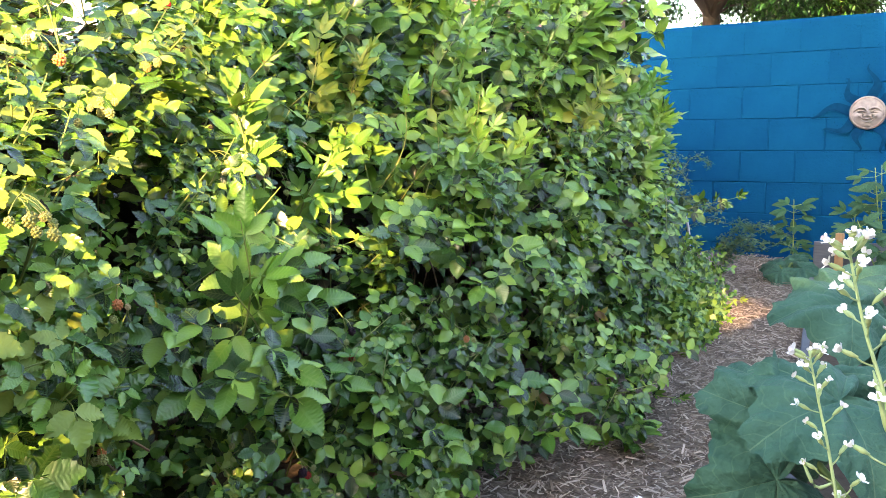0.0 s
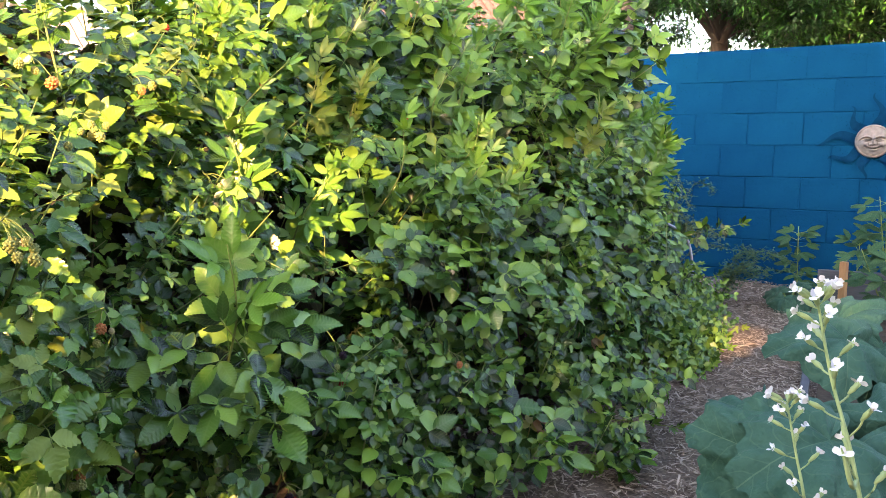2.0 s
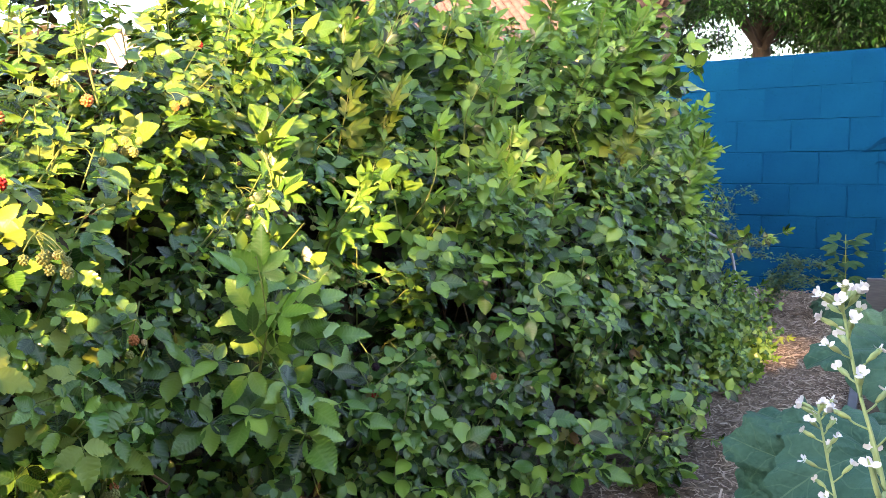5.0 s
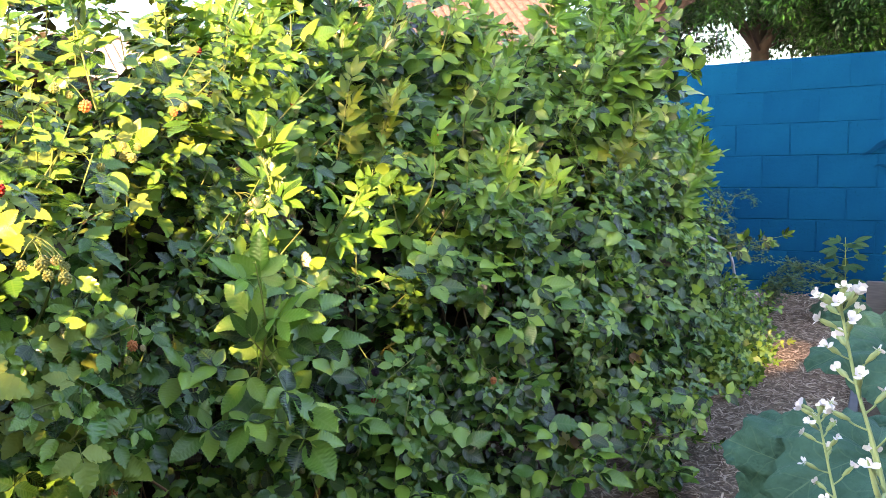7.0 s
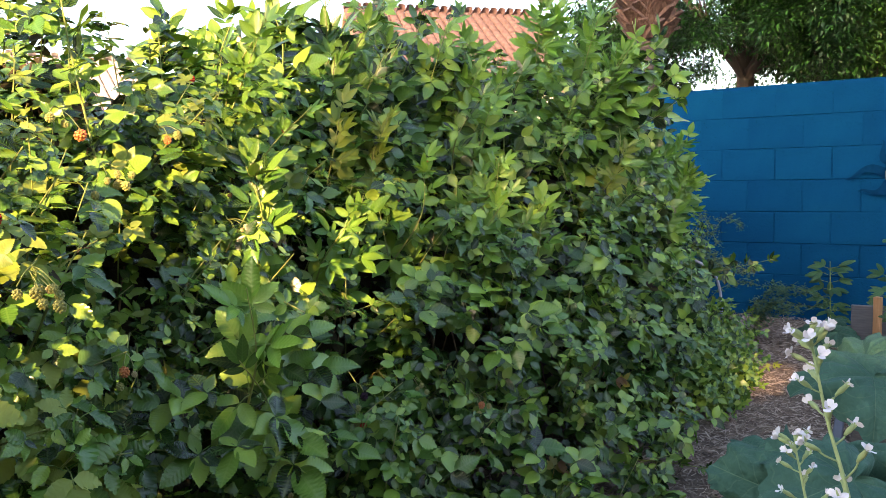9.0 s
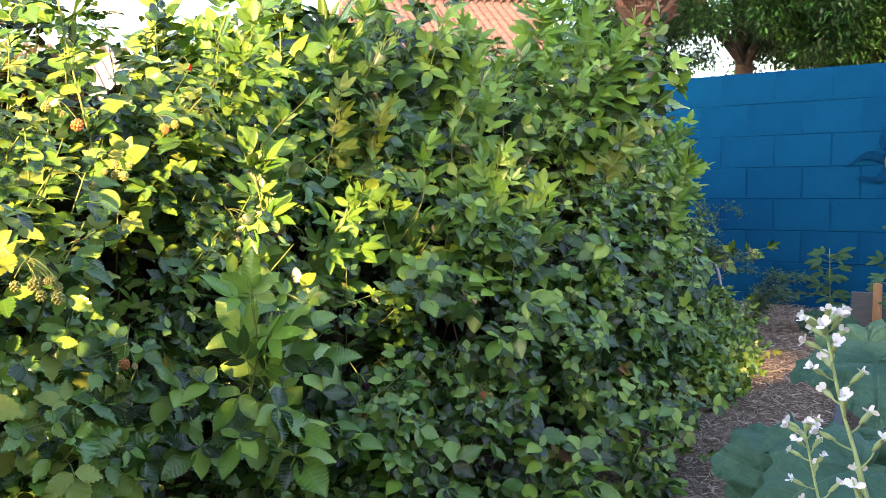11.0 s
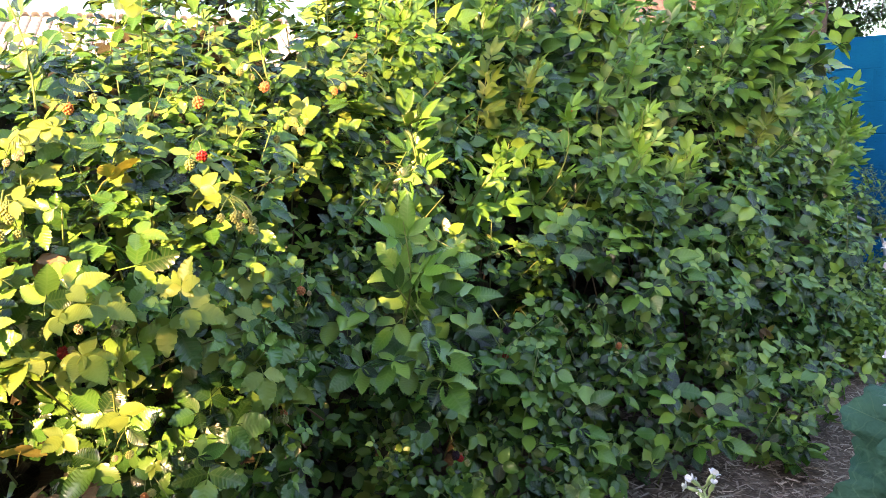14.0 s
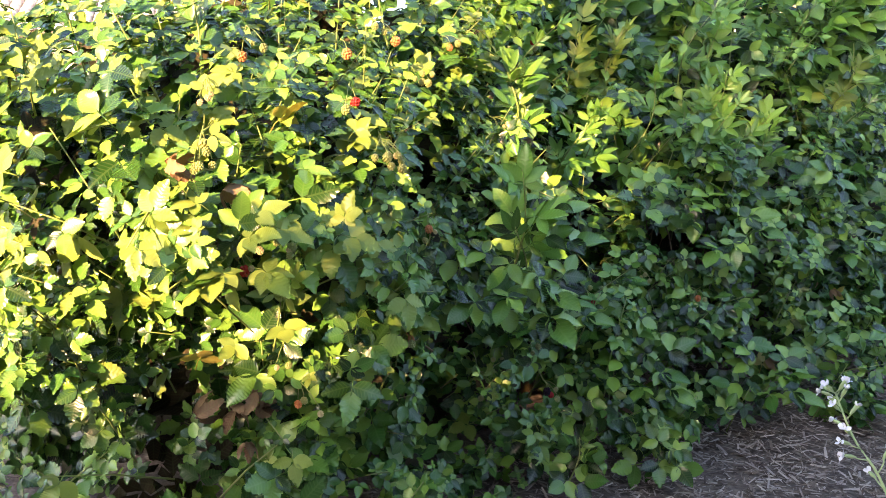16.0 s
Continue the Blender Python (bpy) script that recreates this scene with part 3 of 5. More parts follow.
# canes inside the hedge
pieces = []
for i in range(80):
    y = rng.uniform(-4.8, -1.4)
    foot = Vector((float(hedge_front(np.array([y]), np.array([0.1]))[0]) - rng.uniform(0.3, 0.9), y, 0))
    mid = foot + Vector((rng.uniform(-0.1, 0.1), rng.uniform(-0.3, 0.3), rng.uniform(0.45, 0.8)))
    end = Vector((float(hedge_front(np.array([mid.y]), np.array([0.7]))[0]) - rng.uniform(0.2, 0.38), mid.y + rng.uniform(-0.35, 0.35), rng.uniform(0.15, 0.7)))
    pieces.append(tube([q - Vector(HOME) for q in smooth_line([foot, mid, end], 5)], 0.0022, 4))
v, t, u = merge(pieces)
child("cane_tangle", mesh_of("cane_tangle", v, t, u, CANE), bush, None, "thin brown arching canes")["kind"] = "stuff"


def pinnate_leaf(rng, size):
    """A young folded leaf: narrow upright leaflets."""
    out = []
    for k, a in enumerate((0, 40, -40, 62, -62)):
        s = size * (1.0 if k == 0 else 0.85 if k < 3 else 0.6) * rng.uniform(0.9, 1.1)
        blade = leaflet(s, s * 0.32, 9, rng.uniform(0.4, 0.8), rng.uniform(-0.1, 0.35), 0.85, 0.07)
        out.append(moved(blade, rot("Z", a + rng.uniform(-8, 8)) @ rot("X", rng.uniform(-5, 25)), (0, 0.03 - 0.012 * (k > 2), 0)))
    out.append(tube([(0, 0, 0), (0, 0.03, 0.001)], 0.0011, 3))
    return merge(out)


narrow_shapes = [pinnate_leaf(rng, 0.068) for k in range(6)]
narrow_meshes = [mesh_of("leaf", *a, LEAF_YOUNG_SUNLIT) for a in narrow_shapes]
narrow_dark = [mesh_of("leaf", *a, LEAF) for a in narrow_shapes]
narrow_fresh = [mesh_of("leaf", *a, LEAF_FRESH) for a in narrow_shapes]
fresh_meshes = [mesh_of("leaf", *bramble_leaf(rng, 5 if k % 2 else 3, 0.064, 12, narrow=0.46), LEAF_FRESH) for k in range(6)]


def shoot(foot, tip, leaves, size, young=True, lean=0.04, thick=0.0024, name="shoot", broad=False):
    """An upright shoot: a stem with leaves set spirally, larger below, folded at the tip; fresh green, pale young or dark old."""
    fresh = young == "fresh"
    foot, tip = Vector(foot) - Vector(HOME), Vector(tip) - Vector(HOME)
    mid = (foot + tip) / 2 + Vector((rng.uniform(-lean, lean), rng.uniform(-lean, lean), 0))
    line = smooth_line([foot, mid, tip], 6)
    radii = [thick * (1 - 0.65 * i / (len(line) - 1)) for i in range(len(line))]
    v, t, u = tube(line, radii, 5)
    # fine prickles
    prick = []
    for i in range(len(line) - 1):
        for k in range(3):
            q = line[i].lerp(line[i + 1], rng.random())
            d = Vector((rng.uniform(-1, 1), rng.uniform(-1, 1), rng.uniform(-0.6, 0.1))).normalized()
            prick.append(tube([q, q + d * 0.006], [0.0007, 0.0001], 3))
    v, t, u = merge([(v, t, u)] + prick)
    stem = child(name, mesh_of(name, v, t, u, STEM), bush, None, "upright prickly green shoot")
    axis = (tip - foot).normalized()
    for k in range(leaves):
        f = 0.04 + 0.96 * (k + rng.uniform(0, 0.5)) / leaves
        q = line[min(int(f * (len(line) - 1)), len(line) - 1)]
        a = 2.4 * k + rng.uniform(-0.4, 0.4)
        side = axis.orthogonal().normalized()
        side = Matrix.Rotation(a, 3, axis) @ side
        rise = 0.35 + 1.7 * f * f
        ydir = (side + axis * rise).normalized()
        zdir = (axis * 0.6 - side * rise * 0.6 + sun_flat * 0.7 + Vector((0.2, 0, 0.1))).normalized()
        tt = frames_for(np.array([zdir]), np.array([ydir]))[0]
        top = f > 0.4
        if top and not broad and rng.random() < 0.85:
            meshes = narrow_fresh if fresh else narrow_meshes if young else narrow_dark
        else:
            meshes = fresh_meshes if fresh else young_sunlit_meshes if young and rng.random() < 0.5 else leaf_meshes
        s = size * (1.15 - 0.4 * f) * rng.uniform(0.85, 1.15)
        child("leaf", meshes[rng.randrange(len(meshes))], stem, Matrix.Translation(q) @ Matrix(tt.tolist()).to_4x4() @ Matrix.Scale(s, 4))
    return stem


SHOOTS = [  # foot, tip, leaves, size of leaves, young
    ((2.40, -4.15, 0.58), (2.48, -4.16, 0.80), 8, 1.0, "fresh"),
    ((1.60, -3.66, 0.95), (1.62, -3.68, 1.56), 22, 1.5, False),
    ((1.40, -3.40, 1.00), (1.44, -3.42, 1.56), 13, 1.3, False),
    ((1.30, -3.10, 0.95), (1.30, -3.05, 1.52), 10, 1.2, False),
    ((1.70, -3.60, 0.84), (1.74, -3.56, 1.12), 14, 1.0, True),
    ((1.30, -2.60, 0.85), (1.34, -2.36, 1.26), 12, 1.0, "fresh"),
    ((1.72, -3.74, 0.90), (1.76, -3.70, 1.14), 12, 1.0, True),
    ((1.70, -3.52, 0.62), (1.90, -3.48, 0.84), 9, 1.0, False),
    ((1.68, -3.25, 0.62), (1.84, -3.20, 0.83), 9, 1.0, "fresh"),
    ((1.35, -2.50, 0.90), (1.40, -2.42, 1.40), 11, 1.0, False),
    ((1.20, -2.25, 0.80), (1.24, -2.02, 1.08), 10, 1.0, "fresh"),
    ((1.30, -2.35, 0.60), (1.38, -2.05, 0.98), 10, 1.0, False),
    ((1.70, -3.10, 0.60), (1.76, -3.08, 0.86), 9, 1.0, False),
    ((1.60, -3.20, 0.70), (1.62, -3.25, 1.02), 9, 0.9, "fresh"),
    ((2.10, -4.30, 0.95), (2.05, -4.36, 1.46), 24, 0.8, False),
    ((2.40, -4.70, 0.85), (2.35, -4.78, 1.30), 20, 0.8, False),
    ((2.50, -4.62, 0.45), (2.72, -4.60, 0.70), 9, 0.8, True),
    ((2.25, -4.36, 0.52), (2.47, -4.38, 0.58), 8, 0.8, True),
    ((2.26, -3.95, 0.05), (2.28, -3.93, 0.18), 9, 0.8, False),
    ((1.05, -3.00, 0.95), (1.05, -2.95, 1.58), 9, 1.2, False),
]
for foot, tip, k, s, yg in SHOOTS:
    shoot(foot, tip, k, s, yg)


def rosette(at, count, reach, size, young=False):
    """A spray of open leaves round the end of a branch, facing the path."""
    toward, along, up = Vector((0.90, -0.35, 0.25)), Vector((0.35, 0.93, 0)), Vector((0, 0, 1))
    for k in range(count):
        a = 2.4 * k + rng.uniform(-0.3, 0.3)
        r = reach * math.sqrt((k + 0.5) / count)
        way = along * math.cos(a) + up * math.sin(a)
        tt = frames_for(np.array([toward * 0.5 + up * 0.85 + Vector((rng.gauss(0, 0.22), rng.gauss(0, 0.22), rng.gauss(0, 0.15)))]), np.array([way + toward * 0.25]))[0]
        q = Vector(at) - Vector(HOME) + way * r * 0.7 - toward * (0.02 + 0.25 * r) + toward * rng.uniform(0, 0.02)
        mesh = (young_sunlit_meshes if young else leaf_meshes)[(2, 5, 8, 0, 1)[k % 5]]
        child("leaf", mesh, bush, Matrix.Translation(q) @ Matrix(tt.tolist()).to_4x4() @ Matrix.Scale(size * rng.uniform(0.85, 1.15), 4))


rosette((2.47, -4.17, 0.63), 13, 0.15, 1.0)
rosette((2.30, -4.02, 0.50), 8, 0.10, 0.95)
rosette((2.05, -3.40, 0.62), 8, 0.10, 1.0)
rosette((1.88, -2.84, 0.52), 7, 0.09, 1.0)
rosette((2.47, -4.42, 0.57), 7, 0.07, 0.85, True)
rosette((2.72, -4.68, 0.74), 10, 0.09, 0.62, True)
rosette((2.22, -3.74, 0.30), 7, 0.09, 0.95)
rosette((2.16, -3.34, 0.22), 7, 0.09, 1.0)
shoot((2.15, -4.06, 0.48), (2.50, -4.18, 0.70), 7, 1.05, False)
# more young shoots along the upper face and crest
for foot, tip, k, s in (((1.20, -2.40, 0.95), (1.20, -2.28, 1.46), 18, 1.1), ((0.98, -2.12, 1.00), (0.66, -1.62, 1.50), 16, 1.25), ((0.80, -1.72, 0.90), (0.52, -1.40, 1.28), 12, 1.3),
                         ((1.05, -1.98, 0.80), (0.98, -1.70, 1.12), 12, 1.0), ((1.30, -2.75, 1.05), (1.34, -2.66, 1.52), 16, 1.2), ((1.10, -2.45, 1.05), (1.10, -2.38, 1.52), 14, 1.1)):
    shoot(foot, tip, k, s, "fresh")
# tall leafy shoots standing above the far end of the hedge
for foot, tip, k, s, yg, wide in (
        ((1.42, -2.74, 0.98), (1.50, -2.51, 1.40), 20, 1.25, "fresh", False),
        ((1.47, -2.68, 0.84), (1.57, -2.58, 1.06), 14, 1.1, True, False),
        ((1.36, -2.60, 1.10), (1.56, -2.43, 1.36), 12, 1.35, False, True),
        ((1.34, -2.52, 1.05), (1.62, -2.36, 1.22), 10, 1.3, False, True),
        ((1.30, -2.20, 0.70), (1.36, -2.05, 0.96), 11, 1.2, "fresh", False),
        ((1.16, -2.04, 0.84), (1.25, -1.98, 1.02), 10, 1.0, "fresh", True),
        ((1.40, -2.58, 1.12), (1.60, -2.42, 1.42), 13, 1.25, False, True),
        ((1.36, -2.50, 1.08), (1.60, -2.38, 1.30), 11, 1.25, "fresh", True),
        ((1.46, -2.54, 1.18), (1.54, -2.48, 1.45), 13, 1.15, "fresh", False),
        ((1.34, -2.70, 1.28), (1.37, -2.68, 1.55), 14, 1.2, "fresh", False),
        ((1.38, -2.64, 1.24), (1.44, -2.58, 1.52), 14, 1.2, "fresh", False),
        ((1.30, -2.76, 1.30), (1.34, -2.74, 1.56), 13, 1.2, "fresh", False),
        ((1.46, -3.22, 1.06), (1.52, -3.13, 1.30), 14, 1.2, "fresh", False),
        ((1.66, -3.27, 0.78), (1.68, -3.22, 0.95), 10, 1.1, "fresh", False),
        ((1.68, -3.10, 0.72), (1.70, -3.02, 0.88), 10, 1.1, "fresh", False),
        ((1.42, -2.30, 0.64), (1.46, -2.22, 0.82), 10, 1.2, "fresh", False)):
    shoot(foot, tip, k, s, yg, broad=wide)
for i in range(30):
    y = rng.uniform(-4.15, -1.7)
    z = float(np.interp(y, HY, HT)) - rng.uniform(0.05, 0.2)
    x = float(hedge_front(np.array([y]), np.array([z]))[0]) - rng.uniform(0.0, 0.45)
    h = rng.uniform(0.2, 0.36) * (0.4 if -3.15 < y < -2.8 else 1.0 if y < -2.5 else 0.55)
    shoot((x, y, z), (x + rng.uniform(-0.04, 0.08), y + rng.uniform(-0.05, 0.08), z + h), rng.randint(9, 13), rng.uniform(0.9, 1.25), rng.choice(("fresh", "fresh", False, False)), broad=rng.random() < 0.4)
for i in range(34):
    y = rng.uniform(-4.1, -1.5)
    z = rng.uniform(0.62, 1.22) if y < -2.4 else rng.uniform(0.5, 0.85)
    x = float(hedge_front(np.array([y]), np.array([z]))[0]) - 0.04
    h = rng.uniform(0.16, 0.30) * (1.0 if y < -2.4 else 0.7)
    shoot((x, y, z), (x + rng.uniform(0.02, 0.14), y + rng.uniform(-0.03, 0.12), z + h), rng.randint(9, 12), rng.uniform(0.8, 1.15), rng.choice(("fresh", "fresh", False)), broad=rng.random() < 0.3)


# ---- berries ----
def berry_shape(rng, r=0.008, longer=1.2):
    """A cluster of small round drupelets on a core."""
    out = []
    ico = bmesh.new()
    bmesh.ops.create_icosphere(ico, subdivisions=1, radius=1)
    iv = np.array([tuple(q.co) for q in ico.verts])
    it = np.array([[q.index for q in f.verts] for f in ico.faces])
    ico.free()
    for k in range(34):
        z = 1 - 2 * (k + 0.5) / 34
        a = 2.399963 * k
        h = math.sqrt(1 - z * z)
        c = np.array([r * h * math.cos(a), r * h * math.sin(a), r * longer * z])
        s = r * 0.30 * rng.uniform(0.9, 1.1)
        out.append((iv * s + c, it, np.zeros((len(iv), 2))))
    out.append((iv * np.array([r * 0.9, r * 0.9, r * longer * 0.9]), it, np.zeros((len(iv), 2))))
    for k in range(5):
        a = 72 * k
        out.append(moved(leaflet(r * 1.1, r * 0.35, 3, 0.2, 0.6), rot("Z", a), (0, 0, r * longer * 0.95)))
    return merge(out)


rng = random.Random(21)
berry_kinds = {c: mesh_of("berry", *berry_shape(rng, r), mat) for c, r, mat in (
    ("g", 0.0072, BERRY_GREEN), ("o", 0.0085, BERRY_ORANGE), ("r", 0.0095, BERRY_RED), ("k", 0.0105, BERRY_BLACK), ("s", 0.0055, SEPAL))}


def berry_cluster(at, kinds):
    """Berries on a branching stalk hanging out of the hedge."""
    at = Vector(at) - Vector(HOME)
    hub = at + Vector((-0.03, -0.005, 0.025))
    stalks, put = [tube([hub + Vector((-0.10, 0.02, 0.01)), hub], 0.0014, 4)], []
    for k, c in enumerate(kinds):
        q = at + Vector((rng.uniform(-0.006, 0.014), rng.uniform(-0.024, 0.024), rng.uniform(-0.024, 0.02))) if k else at
        stalks.append(tube(smooth_line([hub, (hub + q) / 2 + Vector((0.004, 0, 0.008)), q + Vector((0, 0, 0.009))], 3), 0.0008, 3))
        put.append((c, q))
    v, t, u = merge(stalks)
    cl = child("berry_stalk", mesh_of("berry_stalk", v, t, u, STEM), bush)
    for c, q in put:
        child("berry", berry_kinds[c], cl, Matrix.Translation(q) @ Euler((rng.uniform(-0.7, 0.7), rng.uniform(-0.7, 0.7), 0)).to_matrix().to_4x4() @ Matrix.Scale(rng.uniform(0.55, 0.85), 4))


BERRIES = [  # along the hedge, height, kinds
    (-3.883, 1.067, "rg"), (-3.412, 0.999, "rg"), (-3.571, 0.901, "ro"), (-4.323, 0.958, "ggg"), (-4.117, 1.155, "r"),
    (-4.199, 1.028, "og"), (-4.084, 0.859, "ggss"), (-3.905, 0.808, "gg"), (-3.809, 0.884, "sgg"), (-4.369, 0.509, "ogg"),
    (-4.101, 0.365, "ggg"), (-4.017, 0.363, "ggg"), (-4.145, 0.315, "ggggg"), (-3.821, 0.501, "kg"), (-3.832, 0.447, "rgggs"),
    (-3.734, 0.481, "og"), (-3.675, 0.487, "ggg"), (-3.762, 0.380, "koggs"), (-3.754, 0.336, "gg"), (-3.499, 0.418, "ogg"),
    (-3.972, 0.260, "rggk"), (-3.193, 0.530, "gg"), (-3.805, 0.681, "ggg"), (-4.046, 0.637, "sss"), (-3.857, 0.683, "ggg"),
    (-4.315, 0.691, "sog"), (-4.431, 0.836, "ggggs"), (-4.470, 0.915, "rg"), (-4.651, 0.684, "rs"), (-4.467, 0.993, "o"),
    (-4.621, 1.005, "gog"), (-4.306, 0.953, "ggg"), (-4.435, 0.833, "gggs"), (-4.693, 0.851, "ggggg"), (-4.606, 0.724, "gggss"),
    (-4.357, 0.508, "gs"), (-4.567, 0.454, "gos"), (-4.372, 1.042, "ggos"), (-4.683, 0.926, "sss"), (-4.590, 0.520, "gs"),
]
BIG_LEAVES = [  # along the hedge, height, size, turn of the tip
    (-4.109, 0.573, 1.28, 200), (-3.949, 0.457, 1.26, 200), (-3.892, 0.944, 1.27, 100), (-3.963, 0.879, 1.48, 180), (-4.002, 0.590, 1.52, 15),
    (-3.450, 0.582, 1.33, 160), (-2.931, 0.491, 1.89, 70), (-3.505, 0.625, 1.55, 170), (-3.615, 0.956, 1.46, 190), (-3.634, 0.527, 0.91, 270),
    (-3.962, 0.436, 1.25, 300), (-3.739, 0.436, 1.16, 330), (-3.668, 0.295, 1.18, 290), (-3.523, 0.393, 1.04, 280), (-4.075, 1.012, 1.27, 20),
    (-4.284, 0.990, 0.98, 120), (-4.414, 0.613, 0.80, 60), (-4.439, 0.610, 0.71, 30), (-3.401, 0.457, 1.09, 0), (-3.961, 0.353, 0.89, 200),
    (-4.691, 0.936, 0.87, 60), (-4.643, 0.778, 0.93, 60), (-4.591, 0.649, 0.98, 20), (-4.668, 0.560, 1.00, 230), (-4.650, 0.957, 1.17, 150),
    (-4.475, 0.874, 0.82, 60),
]
for y, z, kinds in BERRIES:
    x = float(hedge_front(np.array([y]), np.array([z]))[0])
    berry_cluster((x + 0.075, y, z), kinds)

# large leaves that stand out of the hedge
for i, (y, z, s, turn) in enumerate(BIG_LEAVES):
    x = float(hedge_front(np.array([y]), np.array([z]))[0]) + 0.06
    a = radians(turn)
    tip = np.array([[0.25, 0.9 * math.cos(a), 0.9 * math.sin(a) - 0.1]])
    nor = np.array([[0.85, -0.25 + rng.uniform(-0.2, 0.2), 0.55 + rng.uniform(-0.2, 0.2)]])
    tt = frames_for(nor, tip)[0]
    # high and bulging ones take the yellowed mesh, sunlight put in their colour
    mesh = (leaf_meshes if z < 0.85 and (y > -4.35 or rng.random() < 0.5) else young_sunlit_meshes)[(2, 0, 5, 1)[i % 4]]
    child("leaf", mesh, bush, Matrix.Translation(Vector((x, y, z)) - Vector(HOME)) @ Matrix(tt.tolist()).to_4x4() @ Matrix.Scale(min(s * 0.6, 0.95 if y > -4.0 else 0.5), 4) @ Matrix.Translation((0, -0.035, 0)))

# yellowing and dried leaves
old_meshes = [mesh_of("leaf", *bramble_leaf(rng, 3, 0.05, 6), LEAF_OLD) for k in range(3)]
dead_meshes = []
for k in range(3):
    v, t, u = merge([moved(leaflet(0.05, 0.022, 5, 1.1, 1.2, 0.7), rot("Z", a) @ rot("X", -30), (0, 0.01, 0)) for a in (0, 70, -70, 150)])
    dead_meshes.append(mesh_of("dried_leaf", v, t, u, LEAF_DEAD))
for y, z, n_old, n_dead in ((-4.68, 0.46, 1, 7), (-4.70, 0.84, 1, 2), (-4.33, 0.66, 0, 1), (-4.25, 0.58, 2, 0), (-3.75, 0.55, 1, 0), (-3.95, 0.80, 1, 1), (-3.3, 0.2, 1, 1), (-3.72, 0.12, 0, 2), (-2.9, 0.35, 1, 2)):
    for k in range(n_old + n_dead):
        yy, zz = y + rng.gauss(0, 0.035), z + rng.gauss(0, 0.035)
        x = float(hedge_front(np.array([yy]), np.array([zz]))[0]) + rng.uniform(0.0, 0.05)
        tt = Euler((rng.uniform(0.3, 1.9), rng.uniform(-0.6, 0.6), rng.uniform(0, 6.3))).to_matrix().to_4x4()
        child("dried_leaf" if k >= n_old else "leaf", rng.choice(dead_meshes if k >= n_old else old_meshes), bush, Matrix.Translation(Vector((x, yy, zz)) - Vector(HOME)) @ tt @ Matrix.Scale(rng.uniform(0.55, 0.85), 4))

# low runners and a mound of small leaves where the hedge meets the path
nrg = np.random.RandomState(31)
pts, outs = [], []
for cx, cy, rx, ry, rz, k in ((1.16, -1.72, 0.26, 0.24, 0.26, 420), (0.85, -1.35, 0.3, 0.28, 0.30, 380), (1.42, -2.08, 0.19, 0.20, 0.24, 420), (1.26, -1.72, 0.16, 0.16, 0.17, 240), (0.55, -0.95, 0.25, 0.2, 0.18, 160)):
    d = nrg.normal(0, 1, (k, 3))
    d /= np.linalg.norm(d, axis=1, keepdims=True)
    d[:, 2] = np.abs(d[:, 2])
    pts.append(np.array([cx, cy, 0.02]) + d * np.array([rx, ry, rz]) * nrg.uniform(0.55, 1.05, (k, 1)))
    outs.append(d)
pts, outs = np.concatenate(pts), np.concatenate(outs)
v, t, u = scatter(rough_leaves, pts - HOME, leaf_turns(outs, nrg), usual(0.35, 0.65)(len(pts)), nrg.randint(0, 9, len(pts)))
child("low_foliage", mesh_of("low_foliage", v, t, u, LEAF), bush, None, "low bramble runners at the edge of the path")["kind"] = "stuff"
shoot((0.74, -1.48, 0.40), (1.28, -1.40, 0.56), 14, 0.95, False, 0.03)
shoot((0.85, -1.50, 0.22), (1.16, -1.36, 0.30), 10, 0.6, False, 0.03)
shoot((1.74, -2.72, 0.03), (2.00, -2.60, 0.05), 10, 0.55, False, 0.02)
shoot((1.12, -1.70, 0.14), (1.40, -1.52, 0.10), 9, 0.6, True, 0.02)


# ---- flowering stalks by the path ----
def flower_meshes():
    out = []
    for k in range(3):
        petals = []
        for a in (0, 90, 180, 270):
            b2 = leaflet(0.0115, 0.0052, 4, 0.3, rng.uniform(-0.2, 0.9), 0.36, 0.04, 0.2)
            petals.append(moved(b2, rot("Z", a + rng.uniform(-12, 12)) @ rot("X", rng.uniform(30, 78))))
        out.append(mesh_of("flower", *merge(petals), PETAL))
    return out


FLOWERS = flower_meshes()
rng = random.Random(41)
BUD = mesh_of("bud", *moved(leaflet(0.008, 0.005, 4, 1.2, 0.1, 0.5, 0.0), np.eye(3)), STEM_PALE)


